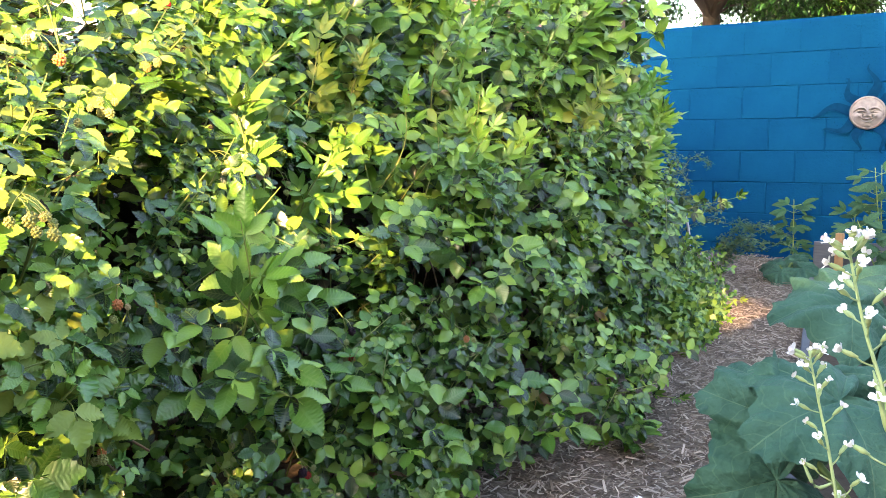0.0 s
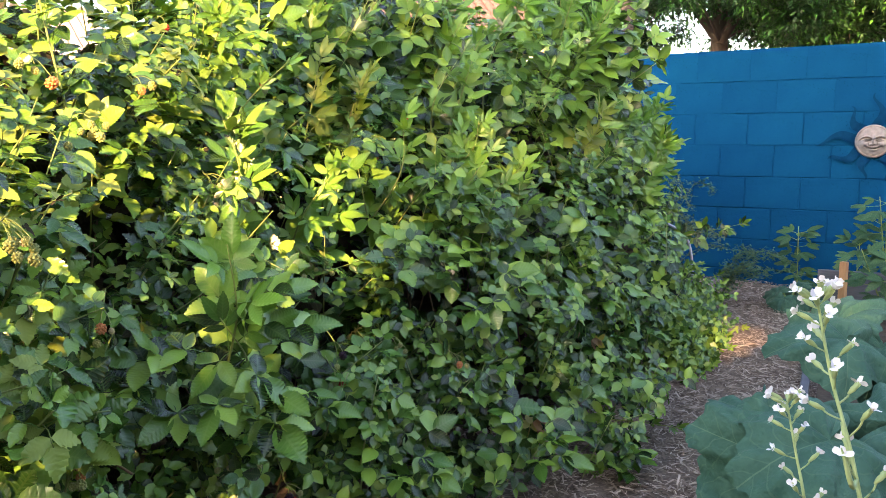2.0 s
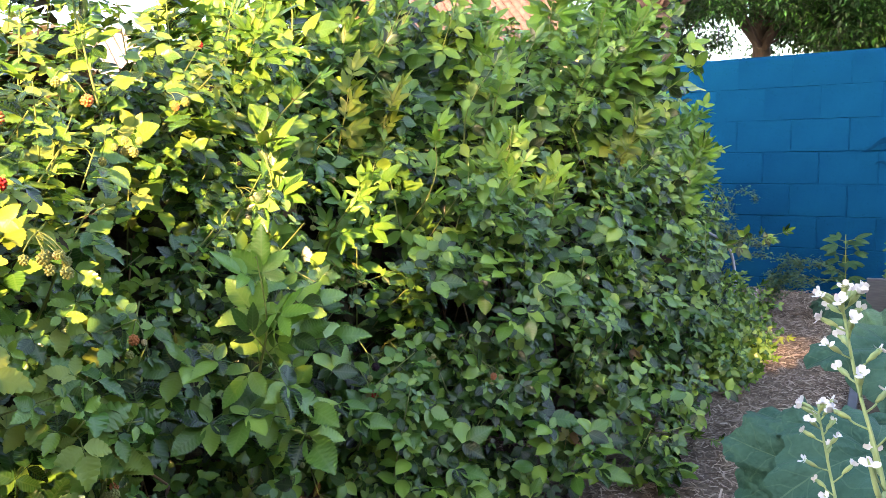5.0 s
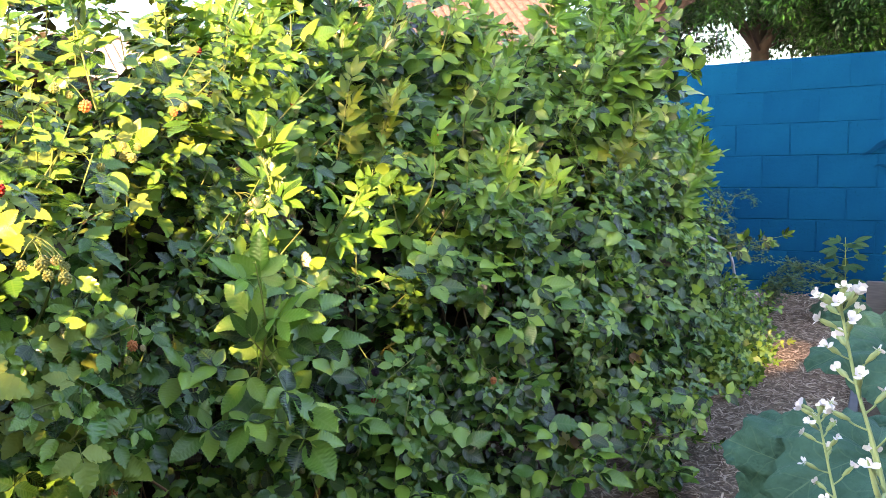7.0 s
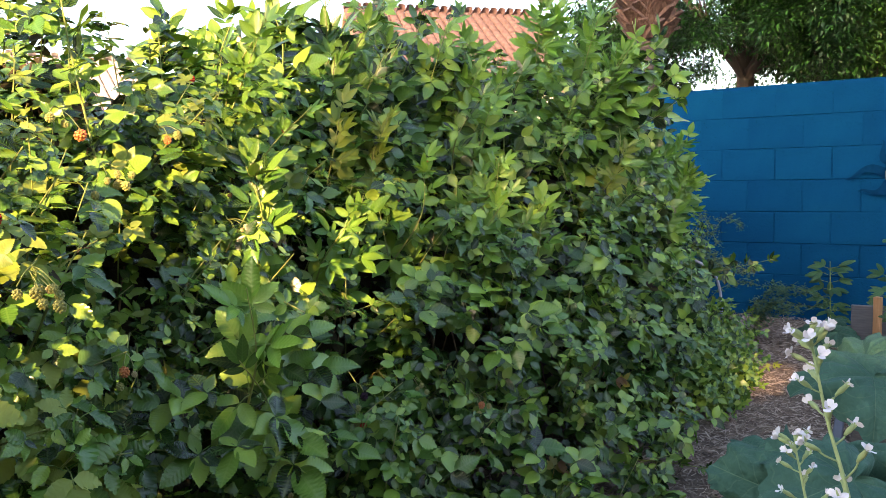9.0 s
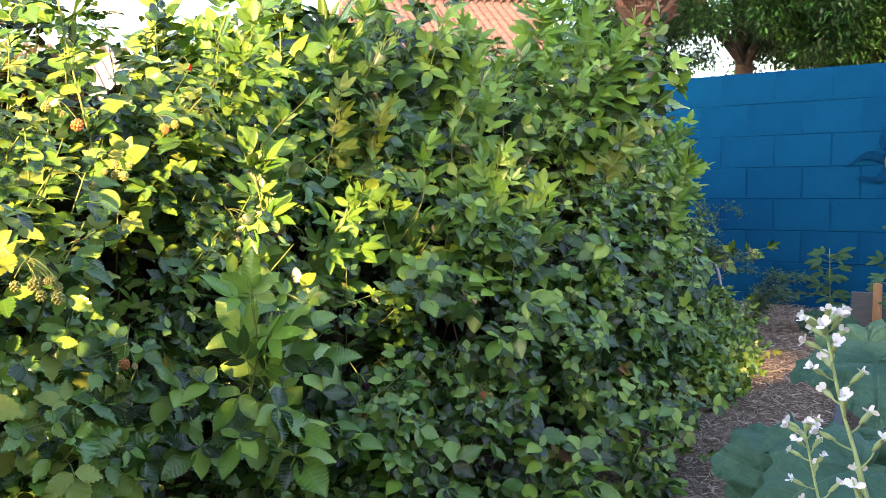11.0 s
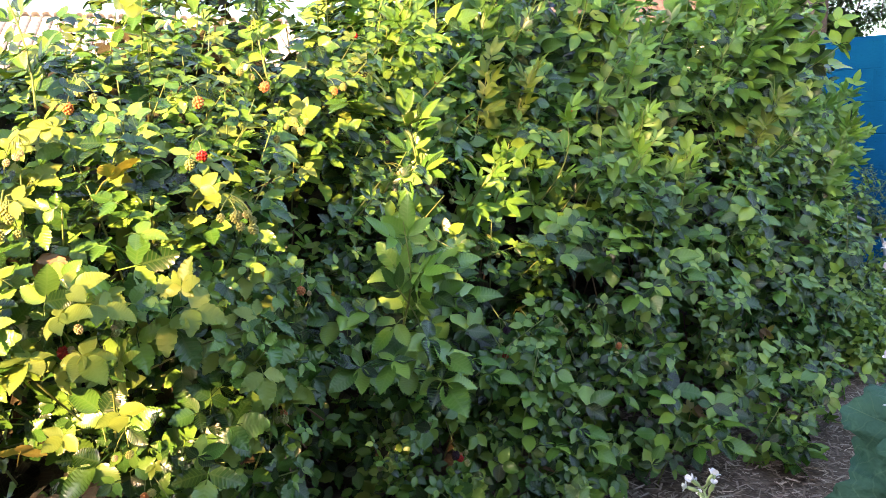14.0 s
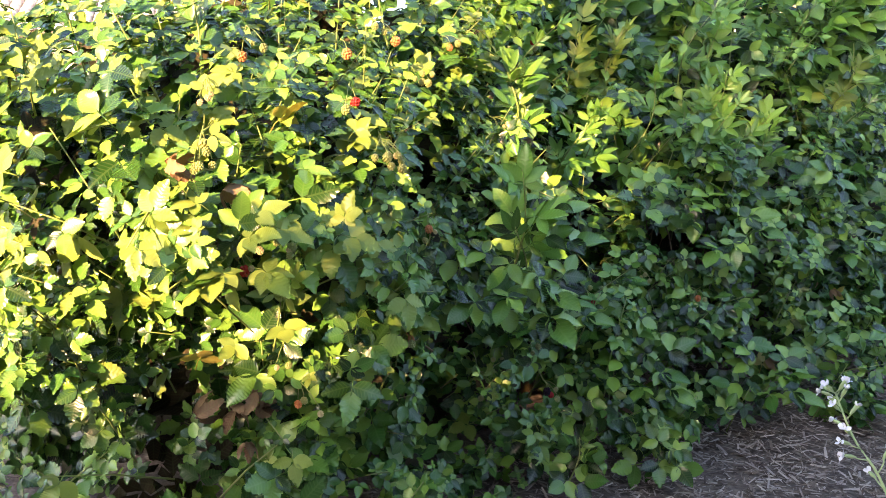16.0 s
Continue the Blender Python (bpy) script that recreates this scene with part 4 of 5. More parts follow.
def flower_stalk(line, flowers, reach=0.35):
    """A pale upright stem with small white flowers on side stalks, curved pods and buds at the tip."""
    base = Vector(line[-1])
    plant = thing("flowering_stalk", "tall pale green stalk with small white four-petalled flowers", "plant", "flowering stalks", place=base)
    pts = [q - base for q in smooth_line(line, 6)]
    stem_r = [0.0009 + 0.0012 * i / (len(pts) - 1) for i in range(len(pts))]
    pieces = [tube(pts, stem_r, 6)]
    lengths = [0.0]
    for a, c in zip(pts, pts[1:]):
        lengths.append(lengths[-1] + (c - a).length)

    def at(d):
        i = min(max(sum(q <= d for q in lengths) - 1, 0), len(pts) - 2)
        return pts[i].lerp(pts[i + 1], (d - lengths[i]) / max(lengths[i + 1] - lengths[i], 1e-6)), (pts[i] - pts[i + 1]).normalized()
    spots = []
    for k in range(flowers):
        d = reach * (k / flowers) ** 2.3
        q, up = at(d)
        side = Matrix.Rotation(2.4 * k + rng.uniform(-0.4, 0.4), 3, up) @ up.orthogonal().normalized()
        size = 0.007 + 0.014 * min(1, d / 0.14) * rng.uniform(0.7, 1.2)
        end = q + (side * 0.8 + up * rng.uniform(0.35, 0.8)).normalized() * size
        pieces.append(tube(smooth_line([q, q.lerp(end, 0.55) + side * size * 0.12, end], 3), 0.0007, 4))
        way = (side + up * 0.7).normalized()
        pieces.append(tube([end - way * 0.002, end + way * 0.003, end + way * 0.008], [0.0009, 0.0021, 0.0016], 6))
        spots.append((end + way * 0.004, way, d))
        if d > 0.1 and rng.random() < 0.6:
            pod = smooth_line([q, q + side * 0.016 - up * 0.002, q + side * 0.024 + up * 0.022], 4)
            pieces.append(tube(pod, [0.0010, 0.0013, 0.0016, 0.0017, 0.0018, 0.0018, 0.0016, 0.0012, 0.0006][:len(pod)], 5))
    v, t, u = merge(pieces)
    child("stem", mesh_of("stem", v, t, u, STEM_PALE), plant)
    for end, way, d in spots:
        tt = way.to_track_quat("Z", "Y").to_matrix().to_4x4()
        child("flower", FLOWERS[rng.randrange(3)], plant, Matrix.Translation(end + way * 0.004) @ tt @ Matrix.Scale(rng.uniform(0.42, 0.62), 4), "small white four-petalled flower")
        for k in range(2):
            child("bud", BUD, plant, Matrix.Translation(end) @ tt @ pose(0, 0, 0, 80, 0, 180 * k) @ Matrix.Scale(rng.uniform(0.6, 0.9), 4))
    return plant


flower_stalk([(3.262, -3.993, 0.838), (3.280, -4.000, 0.788), (3.307, -4.010, 0.730), (3.345, -4.02, 0.60), (3.41, -4.03, 0.30), (3.44, -4.03, 0.0)], 32)
flower_stalk([(3.162, -3.868, 0.712), (3.177, -3.873, 0.670), (3.195, -3.882, 0.628), (3.24, -3.90, 0.48), (3.30, -3.93, 0.25), (3.33, -3.95, 0.0)], 24, 0.24)
flower_stalk([(3.165, -4.098, 0.628), (3.190, -4.095, 0.590), (3.225, -4.085, 0.548), (3.29, -4.07, 0.42), (3.36, -4.05, 0.2), (3.39, -4.04, 0.0)], 19, 0.2)
flower_stalk([(3.30, -3.83, 0.60), (3.31, -3.84, 0.55), (3.325, -3.85, 0.48), (3.34, -3.87, 0.3), (3.35, -3.90, 0.0)], 10, 0.2)


# ---- raised bed and squash ----
BOARD = plain("weathered_grey_board", (0.07, 0.08, 0.10), (0.12, 0.13, 0.15), 14, 0.75, 0.3, 0.003, (1, 1, 9))
STAKE = plain("wooden_stake", (0.36, 0.20, 0.10), (0.50, 0.30, 0.16), 18, 0.7, 0.3, 0.002, (6, 6, 1))
SOIL = plain("dark_soil", (0.03, 0.022, 0.016), (0.075, 0.055, 0.04), 40, 0.95, 0.8, 0.01)


def beam(name, a, c, wide, high, mat, parent, foot=0.0):
    """A board or bar between two points on the ground plan."""
    a, c = Vector(a), Vector(c)
    d = c - a
    bm = bmesh.new()
    bmesh.ops.create_cube(bm, size=1, matrix=Matrix.Diagonal((d.length, wide, high, 1)))
    bmesh.ops.bevel(bm, geom=bm.edges[:], offset=min(wide, high) * 0.12, segments=1, affect="EDGES")
    ob = part(name, bm, mat, parent)
    mid = (a + c) / 2
    ob.location = (mid.x, mid.y, foot + high / 2)
    ob.rotation_euler = (0, 0, math.atan2(d.y, d.x))
    return ob


bed = thing("raised_bed", "raised garden bed edged with weathered grey boards", "garden bed")
beam("board", (1.10, -0.53), (2.62, -3.04), 0.03, 0.07, BOARD, bed, -0.02)
beam("board", (1.08, -0.50), (2.2, 0.22), 0.03, 0.255, BOARD, bed, -0.02)
beam("board", (2.635, -3.03), (3.75, -2.4), 0.03, 0.13, BOARD, bed, -0.02)
bm = bmesh.new()
corners = [bm.verts.new(q) for q in ((1.15, -0.48, 0.03), (2.62, -3.0, 0.03), (3.8, -2.3, 0.03), (2.4, -0.1, 0.03))]
bm.faces.new(corners)
bmesh.ops.subdivide_edges(bm, edges=bm.edges[:], cuts=24, use_grid_fill=True)
for q in bm.verts:
    q.co.z += 0.02 * noise.noise(q.co * 8)
part("soil", bm, SOIL, bed, "dark loose soil")
post = thing("wooden_stake", "short sawn wooden stake at the corner of the bed", "stake")
bm = bmesh.new()
bmesh.ops.create_cube(bm, size=1, matrix=Matrix.Translation((1.205, -0.465, 0.13)) @ Matrix.Diagonal((0.040, 0.024, 0.32, 1)))
bmesh.ops.bevel(bm, geom=bm.edges[:], offset=0.003, segments=1, affect="EDGES")
part("shaft", bm, STAKE, post)


def squash_blade(rng, size, lobes=5, droop=0.5, cup=0.25):
    """A broad shallow-lobed leaf with sunken veins and a ragged edge; its stalk joins at the origin, the tip lies along +y."""
    rings, spokes = 12, 110
    v, t, u = [(0, 0, 0)], [], [(0, 0)]
    ph = rng.uniform(0, 6)
    for i in range(1, rings + 1):
        f = i / rings
        for k in range(spokes):
            a = 2 * math.pi * k / spokes
            b = a - math.pi / 2
            c = math.cos(b)
            back = max(0.0, -c)
            edge = size * (0.62 + 0.08 * c + 0.095 * math.cos(lobes * b) - 0.40 * back ** 10)
            edge *= 1 + (0.045 * math.sin(17 * a + ph) * math.sin(3 * a + ph) + 0.030 * math.sin(29 * a + 2 * ph)) * f ** 3
            r = edge * f
            x, y = r * math.cos(a), r * math.sin(a)
            z = cup * size * f * (0.35 if f < 0.4 else 0.35 - 0.9 * (f - 0.4)) - droop * size * 0.35 * f ** 2.4
            z += size * (0.055 * math.sin(5 * a + ph) + 0.04 * math.sin(9 * a + 2 * ph)) * f * f
            z += size * 0.15 * (abs(math.sin(lobes * b / 2)) ** 0.5 - 0.6) * f * (1.2 - 0.4 * f)
            z += size * 0.035 * abs(math.sin(lobes * b * 1.5 + 3.2 * f)) * f
            z += size * 0.07 * noise.noise((x * 18, y * 18, ph)) * f + size * 0.03 * noise.noise((x * 50, y * 50, ph)) * f
            v.append((x, y, z))
            u.append((math.sin(lobes * b / 2) * (0.3 + f), f))
    for k in range(spokes):
        t.append((0, 1 + k, 1 + (k + 1) % spokes))
    for i in range(rings - 1):
        for k in range(spokes):
            p, q = 1 + i * spokes + k, 1 + i * spokes + (k + 1) % spokes
            t += [(p, p + spokes, q + spokes), (p, q + spokes, q)]
    return np.array(v), np.array(t), np.array(u)


SQUASH_STEM = plain("squash_stalk", (0.09, 0.16, 0.05), (0.17, 0.25, 0.08), 50, 0.6, 0.3)


def squash_plant(base, leaves, label):
    plant = thing("squash_plant", label, "plant", place=base)
    for at, nor, tip, size in leaves:
        at = Vector(at) - Vector(base)
        tt = frames_for(np.array([nor], float), np.array([tip], float))[0]
        me = mesh_of("leaf", *squash_blade(rng, size, 5, rng.uniform(0.3, 0.7)), LEAF_SQUASH)
        lf = child("leaf", me, plant, Matrix.Translation(at) @ Matrix(tt.tolist()).to_4x4())
        foot = Vector((rng.uniform(-0.03, 0.03), rng.uniform(-0.03, 0.03), 0))
        way = Vector(nor).normalized()
        st = tube(smooth_line([foot, foot.lerp(at, 0.5) + Vector((0, 0, 0.04)), at - way * 0.05, at - way * 0.003], 5), 0.0065, 7)
        child("stalk", mesh_of("stalk", *st, SQUASH_STEM), plant)
    return plant

rng = random.Random(51)
squash_plant((3.03, -3.22, 0.0), [
    ((2.931, -3.407, 0.501), (0.40, -0.22, 0.90), (-0.20, -0.93, -0.10), 0.20),
    ((2.780, -3.378, 0.470), (0.30, -0.30, 0.90), (-0.55, -0.80, 0.0), 0.14),
    ((2.863, -3.431, 0.454), (0.80, -0.52, 0.15), (-0.45, -0.35, -0.75), 0.165),
    ((2.867, -3.459, 0.365), (0.72, -0.50, 0.35), (-0.54, -0.80, -0.25), 0.17),
    ((2.911, -3.181, 0.467), (0.20, -0.30, 0.93), (0.70, 0.60, 0.0), 0.24)],
    "squash plant with broad blue-green leaves at the bed")
squash_plant((2.55, -2.42, 0.1), [
    ((2.658, -2.911, 0.526), (0.36, -0.24, 0.90), (-0.52, -0.84, 0.08), 0.205),
    ((2.687, -2.821, 0.499), (0.30, -0.40, 0.85), (0.30, -0.80, -0.15), 0.17),
    ((2.571, -2.795, 0.532), (-0.1, -0.5, 0.85), (-0.4, 0.2, 0.6), 0.17),
    ((2.69, -2.65, 0.47), (0.2, -0.5, 0.85), (0.9, -0.2, 0.0), 0.23)],
    "squash plant with broad blue-green leaves at the bed")
squash_plant((0.98, -0.55, 0.0), [
    ((0.98, -0.64, 0.07), (0.3, -0.6, 0.8), (0.3, -0.8, 0.0), 0.13),
    ((0.90, -0.57, 0.08), (0.1, -0.6, 0.8), (-0.9, -0.1, 0.0), 0.13),
    ((1.06, -0.57, 0.09), (0.2, -0.5, 0.85), (0.9, 0.1, 0.0), 0.14),
    ((0.97, -0.50, 0.11), (0.2, -0.6, 0.8), (0.1, 0.9, 0.2), 0.12)],
    "small squash seedling in the mulch by the wall")


# ---- young plants at the foot of the wall ----
def simple_leaf(size, mat, wide=0.42):
    return mesh_of("leaf", *merge([leaflet(size, size * wide, 4, 0.3, 0.55, 0.75, 0.03), tube([(0, -0.015, 0), (0, 0.004, 0)], 0.0009, 3)]), mat)


PEPPER_LEAF = [simple_leaf(s, LEAF_GARDEN, 0.36) for s in (0.080, 0.095, 0.065)]


def garden_plant(base, height, leaves, label, spread=0.5, stems=1):
    plant = thing("garden_plant", label, "plant", place=base)
    for j in range(stems):
        a = rng.uniform(0, 6.3)
        lean = Vector((math.cos(a), math.sin(a), 0)) * (0.12 * (stems > 1) + 0.02)
        line = smooth_line([Vector((0, 0, 0)), Vector((0, 0, height * 0.5)) + lean * 0.5, Vector((0, 0, height)) + lean], 5)
        child("stem", mesh_of("stem", *tube(line, [0.005 - 0.003 * i / (len(line) - 1) for i in range(len(line))], 6), STEM), plant)
        for k in range(leaves):
            f = 0.25 + 0.75 * (k + 0.5) / leaves
            q = line[min(int(f * (len(line) - 1)), len(line) - 1)]
            b = 2.4 * k + rng.uniform(-0.5, 0.5)
            side = Vector((math.cos(b), math.sin(b), rng.uniform(-0.1, 0.5)))
            tt = frames_for(np.array([[0.35 - side.x * 0.4, -0.5 - side.y * 0.4, 0.8]]), np.array([side]))[0]
            twig = q + side.normalized() * spread * 0.10
            child("twig", mesh_of("twig", *tube([q, twig], 0.0014, 4), STEM), plant)
            for w in (-0.7, 0.0, 0.7):
                tw = Matrix(tt.tolist()).to_4x4() @ Matrix.Rotation(w, 4, "Z") @ Matrix.Rotation(rng.uniform(-0.4, 0.2), 4, "X")
                child("leaf", rng.choice(PEPPER_LEAF), plant, Matrix.Translation(twig) @ tw @ Matrix.Scale(rng.uniform(0.65, 1.15), 4))
    return plant


garden_plant((0.76, -0.19, 0.0), 0.42, 18, "young leafy green plant in front of the blue wall")
garden_plant((1.12, -0.20, 0.0), 0.44, 15, "young leafy green plant beside the grey bed boards", 0.6)
garden_plant((1.30, -0.22, 0.14), 0.50, 13, "taller leafy green plant growing in the raised bed", 0.7, 2)
garden_plant((1.50, -0.55, 0.03), 0.36, 13, "bushy dark green plant growing in the raised bed", 0.6, 2)


def wispy_plant(base, stems, height):
    """Thin wiry stems with many tiny narrow leaves."""
    plant = thing("wispy_plant", "wispy blue-green plant with tiny leaves against the wall", "plant", place=base)
    tiny = leaflet(0.017, 0.007, 3, 0.3, 0.3, 0.8, 0.0)
    pieces, places, turns = [], [], []
    for j in range(stems):
        a = rng.uniform(-0.9, 1.3)
        reach = rng.uniform(0.1, 0.36)
        h = height * rng.uniform(0.45, 1.0)
        d = Vector((math.cos(a), math.sin(a), 0))
        line = smooth_line([Vector((rng.uniform(-0.05, 0.05), rng.uniform(-0.05, 0.05), 0)), Vector((0, 0, h * 0.6)) + d * reach * 0.3, Vector((0, 0, h)) + d * reach * 0.8, Vector((0, 0, h * 0.92)) + d * reach * 1.25], 6)
        pieces.append(tube(line, 0.0011, 4))
        for q, q2 in zip(line[4:], line[5:]):
            for k in range(5):
                s = Vector((rng.gauss(0, 1), rng.gauss(0, 1), rng.gauss(0, 1))).normalized()
                p0 = q.lerp(q2, rng.random())
                p1 = p0 + s * rng.uniform(0.015, 0.05)
                pieces.append(tube([p0, p1], 0.0005, 3))
                for f in (0.5, 0.8, 1.0):
                    places.append(p0.lerp(p1, f))
                    turns.append(frames_for(np.array([[rng.gauss(0, 0.4), rng.gauss(0, 0.4), 1]]), np.array([[rng.gauss(0, 1), rng.gauss(0, 1), rng.gauss(0, 0.3)]]))[0])
    child("wiry_stem", mesh_of("wiry_stem", *merge(pieces), STEM), plant)["kind"] = "stuff"
    k = len(places)
    v, t, u = scatter([tiny], np.array([tuple(q) for q in places]), np.array(turns), np.random.RandomState(4).uniform(0.7, 1.4, k), np.zeros(k, int))
    child("fine_foliage", mesh_of("fine_foliage", v, t, u, LEAF_WISP), plant)["kind"] = "stuff"


wispy_plant((0.42, -1.05, 0.0), 16, 0.74)
wispy_plant((0.66, -0.78, 0.0), 9, 0.36)

PIPE = plain("grey_plastic_pipe", (0.30, 0.33, 0.38), (0.42, 0.45, 0.50), 30, 0.4, 0.05)
pipe = thing("irrigation_pipe", "bent grey plastic irrigation pipe beside the hedge", "pipe")
child("pipe", mesh_of("pipe", *tube(smooth_line([(0.80, -1.18, -0.02), (0.80, -1.19, 0.30), (0.77, -1.22, 0.44), (0.70, -1.28, 0.50)], 6), 0.007, 8), PIPE), pipe)
DARK = plain("black_plastic", (0.02, 0.02, 0.022), (0.04, 0.04, 0.042), 30, 0.5, 0.05)
bm = bmesh.new()
bmesh.ops.create_cone(bm, cap_ends=True, segments=10, radius1=0.013, radius2=0.013, depth=0.05, matrix=Matrix.Translation((0.78, -1.21, 0.43)) @ Matrix.Rotation(0.9, 4, "Y"))
part("fitting", bm, DARK, pipe, "black pipe fitting")

# ---- sun ornament ----
CLAY = plain("weathered_pinkish_metal", (0.15, 0.125, 0.118), (0.30, 0.262, 0.245), 35, 0.5, 0.4, 0.004)
STEEL = plain("dark_blued_steel", (0.000, 0.024, 0.072), (0.001, 0.040, 0.108), 40, 0.9, 0.2, 0.001)
STEEL.node_tree.nodes["Principled BSDF"].inputs["Specular IOR Level"].default_value = 0.03


def sun_ornament(at):
    """A round wall plaque with raised features, ringed by curling flat metal rays."""
    R = 0.100
    v, t, u = [(0, -0.045, 0)], [], [(0, 0)]
    rings, spokes = 44, 110

    def relief(x, z):
        h = 0.0
        ax = abs(x)
        # brow, eyelid, eye slit, cheek, nose, nostrils, lips, smile, chin: centre, spread, height, bend
        for cx, cz, sx, sz, k, bend in ((0.36, 0.30, 0.27, 0.045, 0.10, 1.4), (0.36, 0.20, 0.24, 0.030, -0.10, 1.2), (0.35, 0.11, 0.17, 0.07, 0.08, 0.8), (0.35, 0.08, 0.19, 0.018, -0.09, -0.5),
                                        (0.35, -0.01, 0.2, 0.03, -0.05, -0.8), (0.50, -0.20, 0.20, 0.17, 0.10, 0.0), (0.0, 0.02, 0.085, 0.26, 0.14, 0.0), (0.10, -0.17, 0.08, 0.07, 0.10, 0.0),
                                        (0.24, -0.22, 0.035, 0.14, -0.07, 0.0)):
            h += k * math.exp(-((ax - cx) / sx) ** 2 - ((z - cz + bend * (ax - cx) ** 2) / sz) ** 2)
        for cz, sx, sz, k in ((-0.36, 0.26, 0.04, 0.06), (-0.44, 0.30, 0.035, -0.16), (-0.53, 0.22, 0.05, 0.08), (-0.74, 0.2, 0.12, 0.07)):
            h += k * math.exp(-(x / sx) ** 2 - ((z - cz - 0.9 * x * x) / sz) ** 2)
        return h
    for i in range(1, rings + 1):
        f = i / rings
        for k in range(spokes):
            a = 2 * math.pi * k / spokes
            x, z = f * math.cos(a), f * math.sin(a)
            dome = 0.040 * math.sqrt(max(0.0, 1 - (f * 0.97) ** 2)) + 0.006 * math.exp(-((f - 0.92) / 0.035) ** 2)
            v.append((R * x, -0.006 - dome - R * 1.5 * relief(x, z) * min(1.0, max(0.0, (0.9 - f) / 0.06)), R * z))
            u.append((x, z))
    for k in range(spokes):
        t.append((0, 1 + k, 1 + (k + 1) % spokes))
    for i in range(rings - 1):
        for k in range(spokes):
            a, b2 = 1 + i * spokes + k, 1 + i * spokes + (k + 1) % spokes
            t += [(a, a + spokes, b2 + spokes), (a, b2 + spokes, b2)]
    v[0] = (0, -0.046 - R * 1.5 * relief(0, 0), 0)
    ob = thing("sun_ornament", "smiling sun plaque with curling dark metal rays on the wall", "wall ornament", place=at)
    child("plaque", mesh_of("plaque", np.array(v), np.array(t), np.array(u), CLAY), ob, None, "weathered pinkish round plaque")
    for j, (turn, reach) in enumerate(((82, 0.19), (130, 0.145), (174, 0.225), (213, 0.165), (253, 0.135), (300, 0.165), (345, 0.21), (36, 0.165))):
        a0 = radians(turn)
        pts = []
        steps = 16
        for i in range(steps + 1):
            f = i / steps
            r = 0.095 + (reach + 0.005) * f
            a = a0 + 0.20 * math.sin(5.4 * f) * (0.5 + 0.5 * f) * (1 if j % 2 else -1)
            w = 0.030 * (1 - f) ** 1.3 + 0.006 * math.sin(math.pi * f) + 0.001
            c, s = math.cos(a), math.sin(a)
            for side in (-1, 1):
                for y in (-0.006 - 0.016 * math.sin(2.8 * f), -0.003 - 0.016 * math.sin(2.8 * f)):
                    pts.append((c * r - s * w * side, y, s * r + c * w * side))
        tt = []
        for i in range(steps):
            o = 4 * i
            for p, q in ((0, 2), (2, 3), (3, 1), (1, 0)):
                tt += [(o + p, o + q, o + q + 4), (o + p, o + q + 4, o + p + 4)]
        child("ray", mesh_of("ray", np.array(pts), np.array(tt), np.zeros((len(pts), 2)), STEEL, False), ob, None, "curling dark metal ray")
    return ob


plaque = sun_ornament((0, 0, 0))
plaque.matrix_basis = WALL_POSE @ pose(0.884, -0.001, 0.925)

# ---- beyond the wall: trees, palm, houses; out of view: added shade casters ----
BARK = plain("grey_brown_bark", (0.045, 0.038, 0.032), (0.12, 0.098, 0.082), 12, 0.9, 0.9, 0.03, (1, 1, 0.25))
TREE_LEAF = [(np.array([(0, 0, 0), (0.017, 0.032, z), (-0.017, 0.032, z), (0, 0.045, 0), (0, 0.085, -0.012)]), np.array([(0, 1, 3), (0, 3, 2), (1, 4, 3), (3, 4, 2)]), np.array([(0, 0), (1, 0.4), (-1, 0.4), (0, 0.5), (0, 1)], float)) for z in (0.006, 0.012)]


def broadleaf_tree(base, label, limbs, clumps, seed, leaf=1.0, far=False):
    """A trunk with limbs, and a crown of leaf clumps hung round the limbs' ends."""
    r2, n2 = random.Random(seed), np.random.RandomState(seed)
    tree = thing("tree", label, "tree", "trees behind the wall" if "behind" in label else "trees across the garden", place=base)
    for k, (line, r0, r1) in enumerate(limbs):
        pts = smooth_line(line, 6)
        rad = [r0 + (r1 - r0) * i / (len(pts) - 1) for i in range(len(pts))]
        child("trunk" if k == 0 else "limb", mesh_of("limb", *tube(pts, rad, 9), BARK), tree)
    P, O, S = [], [], []
    twigs = []
    for cx, cy, cz, r, count in clumps:
        fine = far and cz < 2.9
        count = int(count * (1.25 if fine else 0.2 if far else 1.0))
        S.append(np.full(count, leaf * (0.82 if fine else 1.0)))
        d = n2.normal(0, 1, (count, 3))
        d /= np.linalg.norm(d, axis=1, keepdims=True)
        P.append(np.array([cx, cy, cz]) + d * r * n2.uniform(0.25, 1.0, (count, 1)) * np.array([1, 1, 0.8]))
        O.append(d)
        near = min((Vector(q) for line, *_ in limbs for q in line), key=lambda q: (q - Vector((cx, cy, cz))).length)
        twigs.append(tube(smooth_line([near, near.lerp(Vector((cx, cy, cz)), 0.5) + Vector((0, 0, 0.1)), (cx, cy, cz - r * 0.4)], 3), [0.016, 0.013, 0.011, 0.009, 0.007, 0.005, 0.003][:7], 5))
    child("twig_work", mesh_of("twig_work", *merge(twigs), BARK), tree)["kind"] = "stuff"
    P, O, S = np.concatenate(P), np.concatenate(O), np.concatenate(S)
    nor = O * 0.3 + np.array([0, 0, 0.9]) + n2.normal(0, 0.5, O.shape)
    tip = O * 0.6 + np.array([0, 0, -0.7]) + n2.normal(0, 0.5, O.shape)
    v, t, u = scatter(TREE_LEAF, P, frames_for(nor, tip), S * n2.uniform(0.7, 1.25, len(P)), n2.randint(0, 2, len(P)))
    child("crown", mesh_of("crown", v, t, u, LEAF_TREE), tree)["kind"] = "stuff"
    return tree


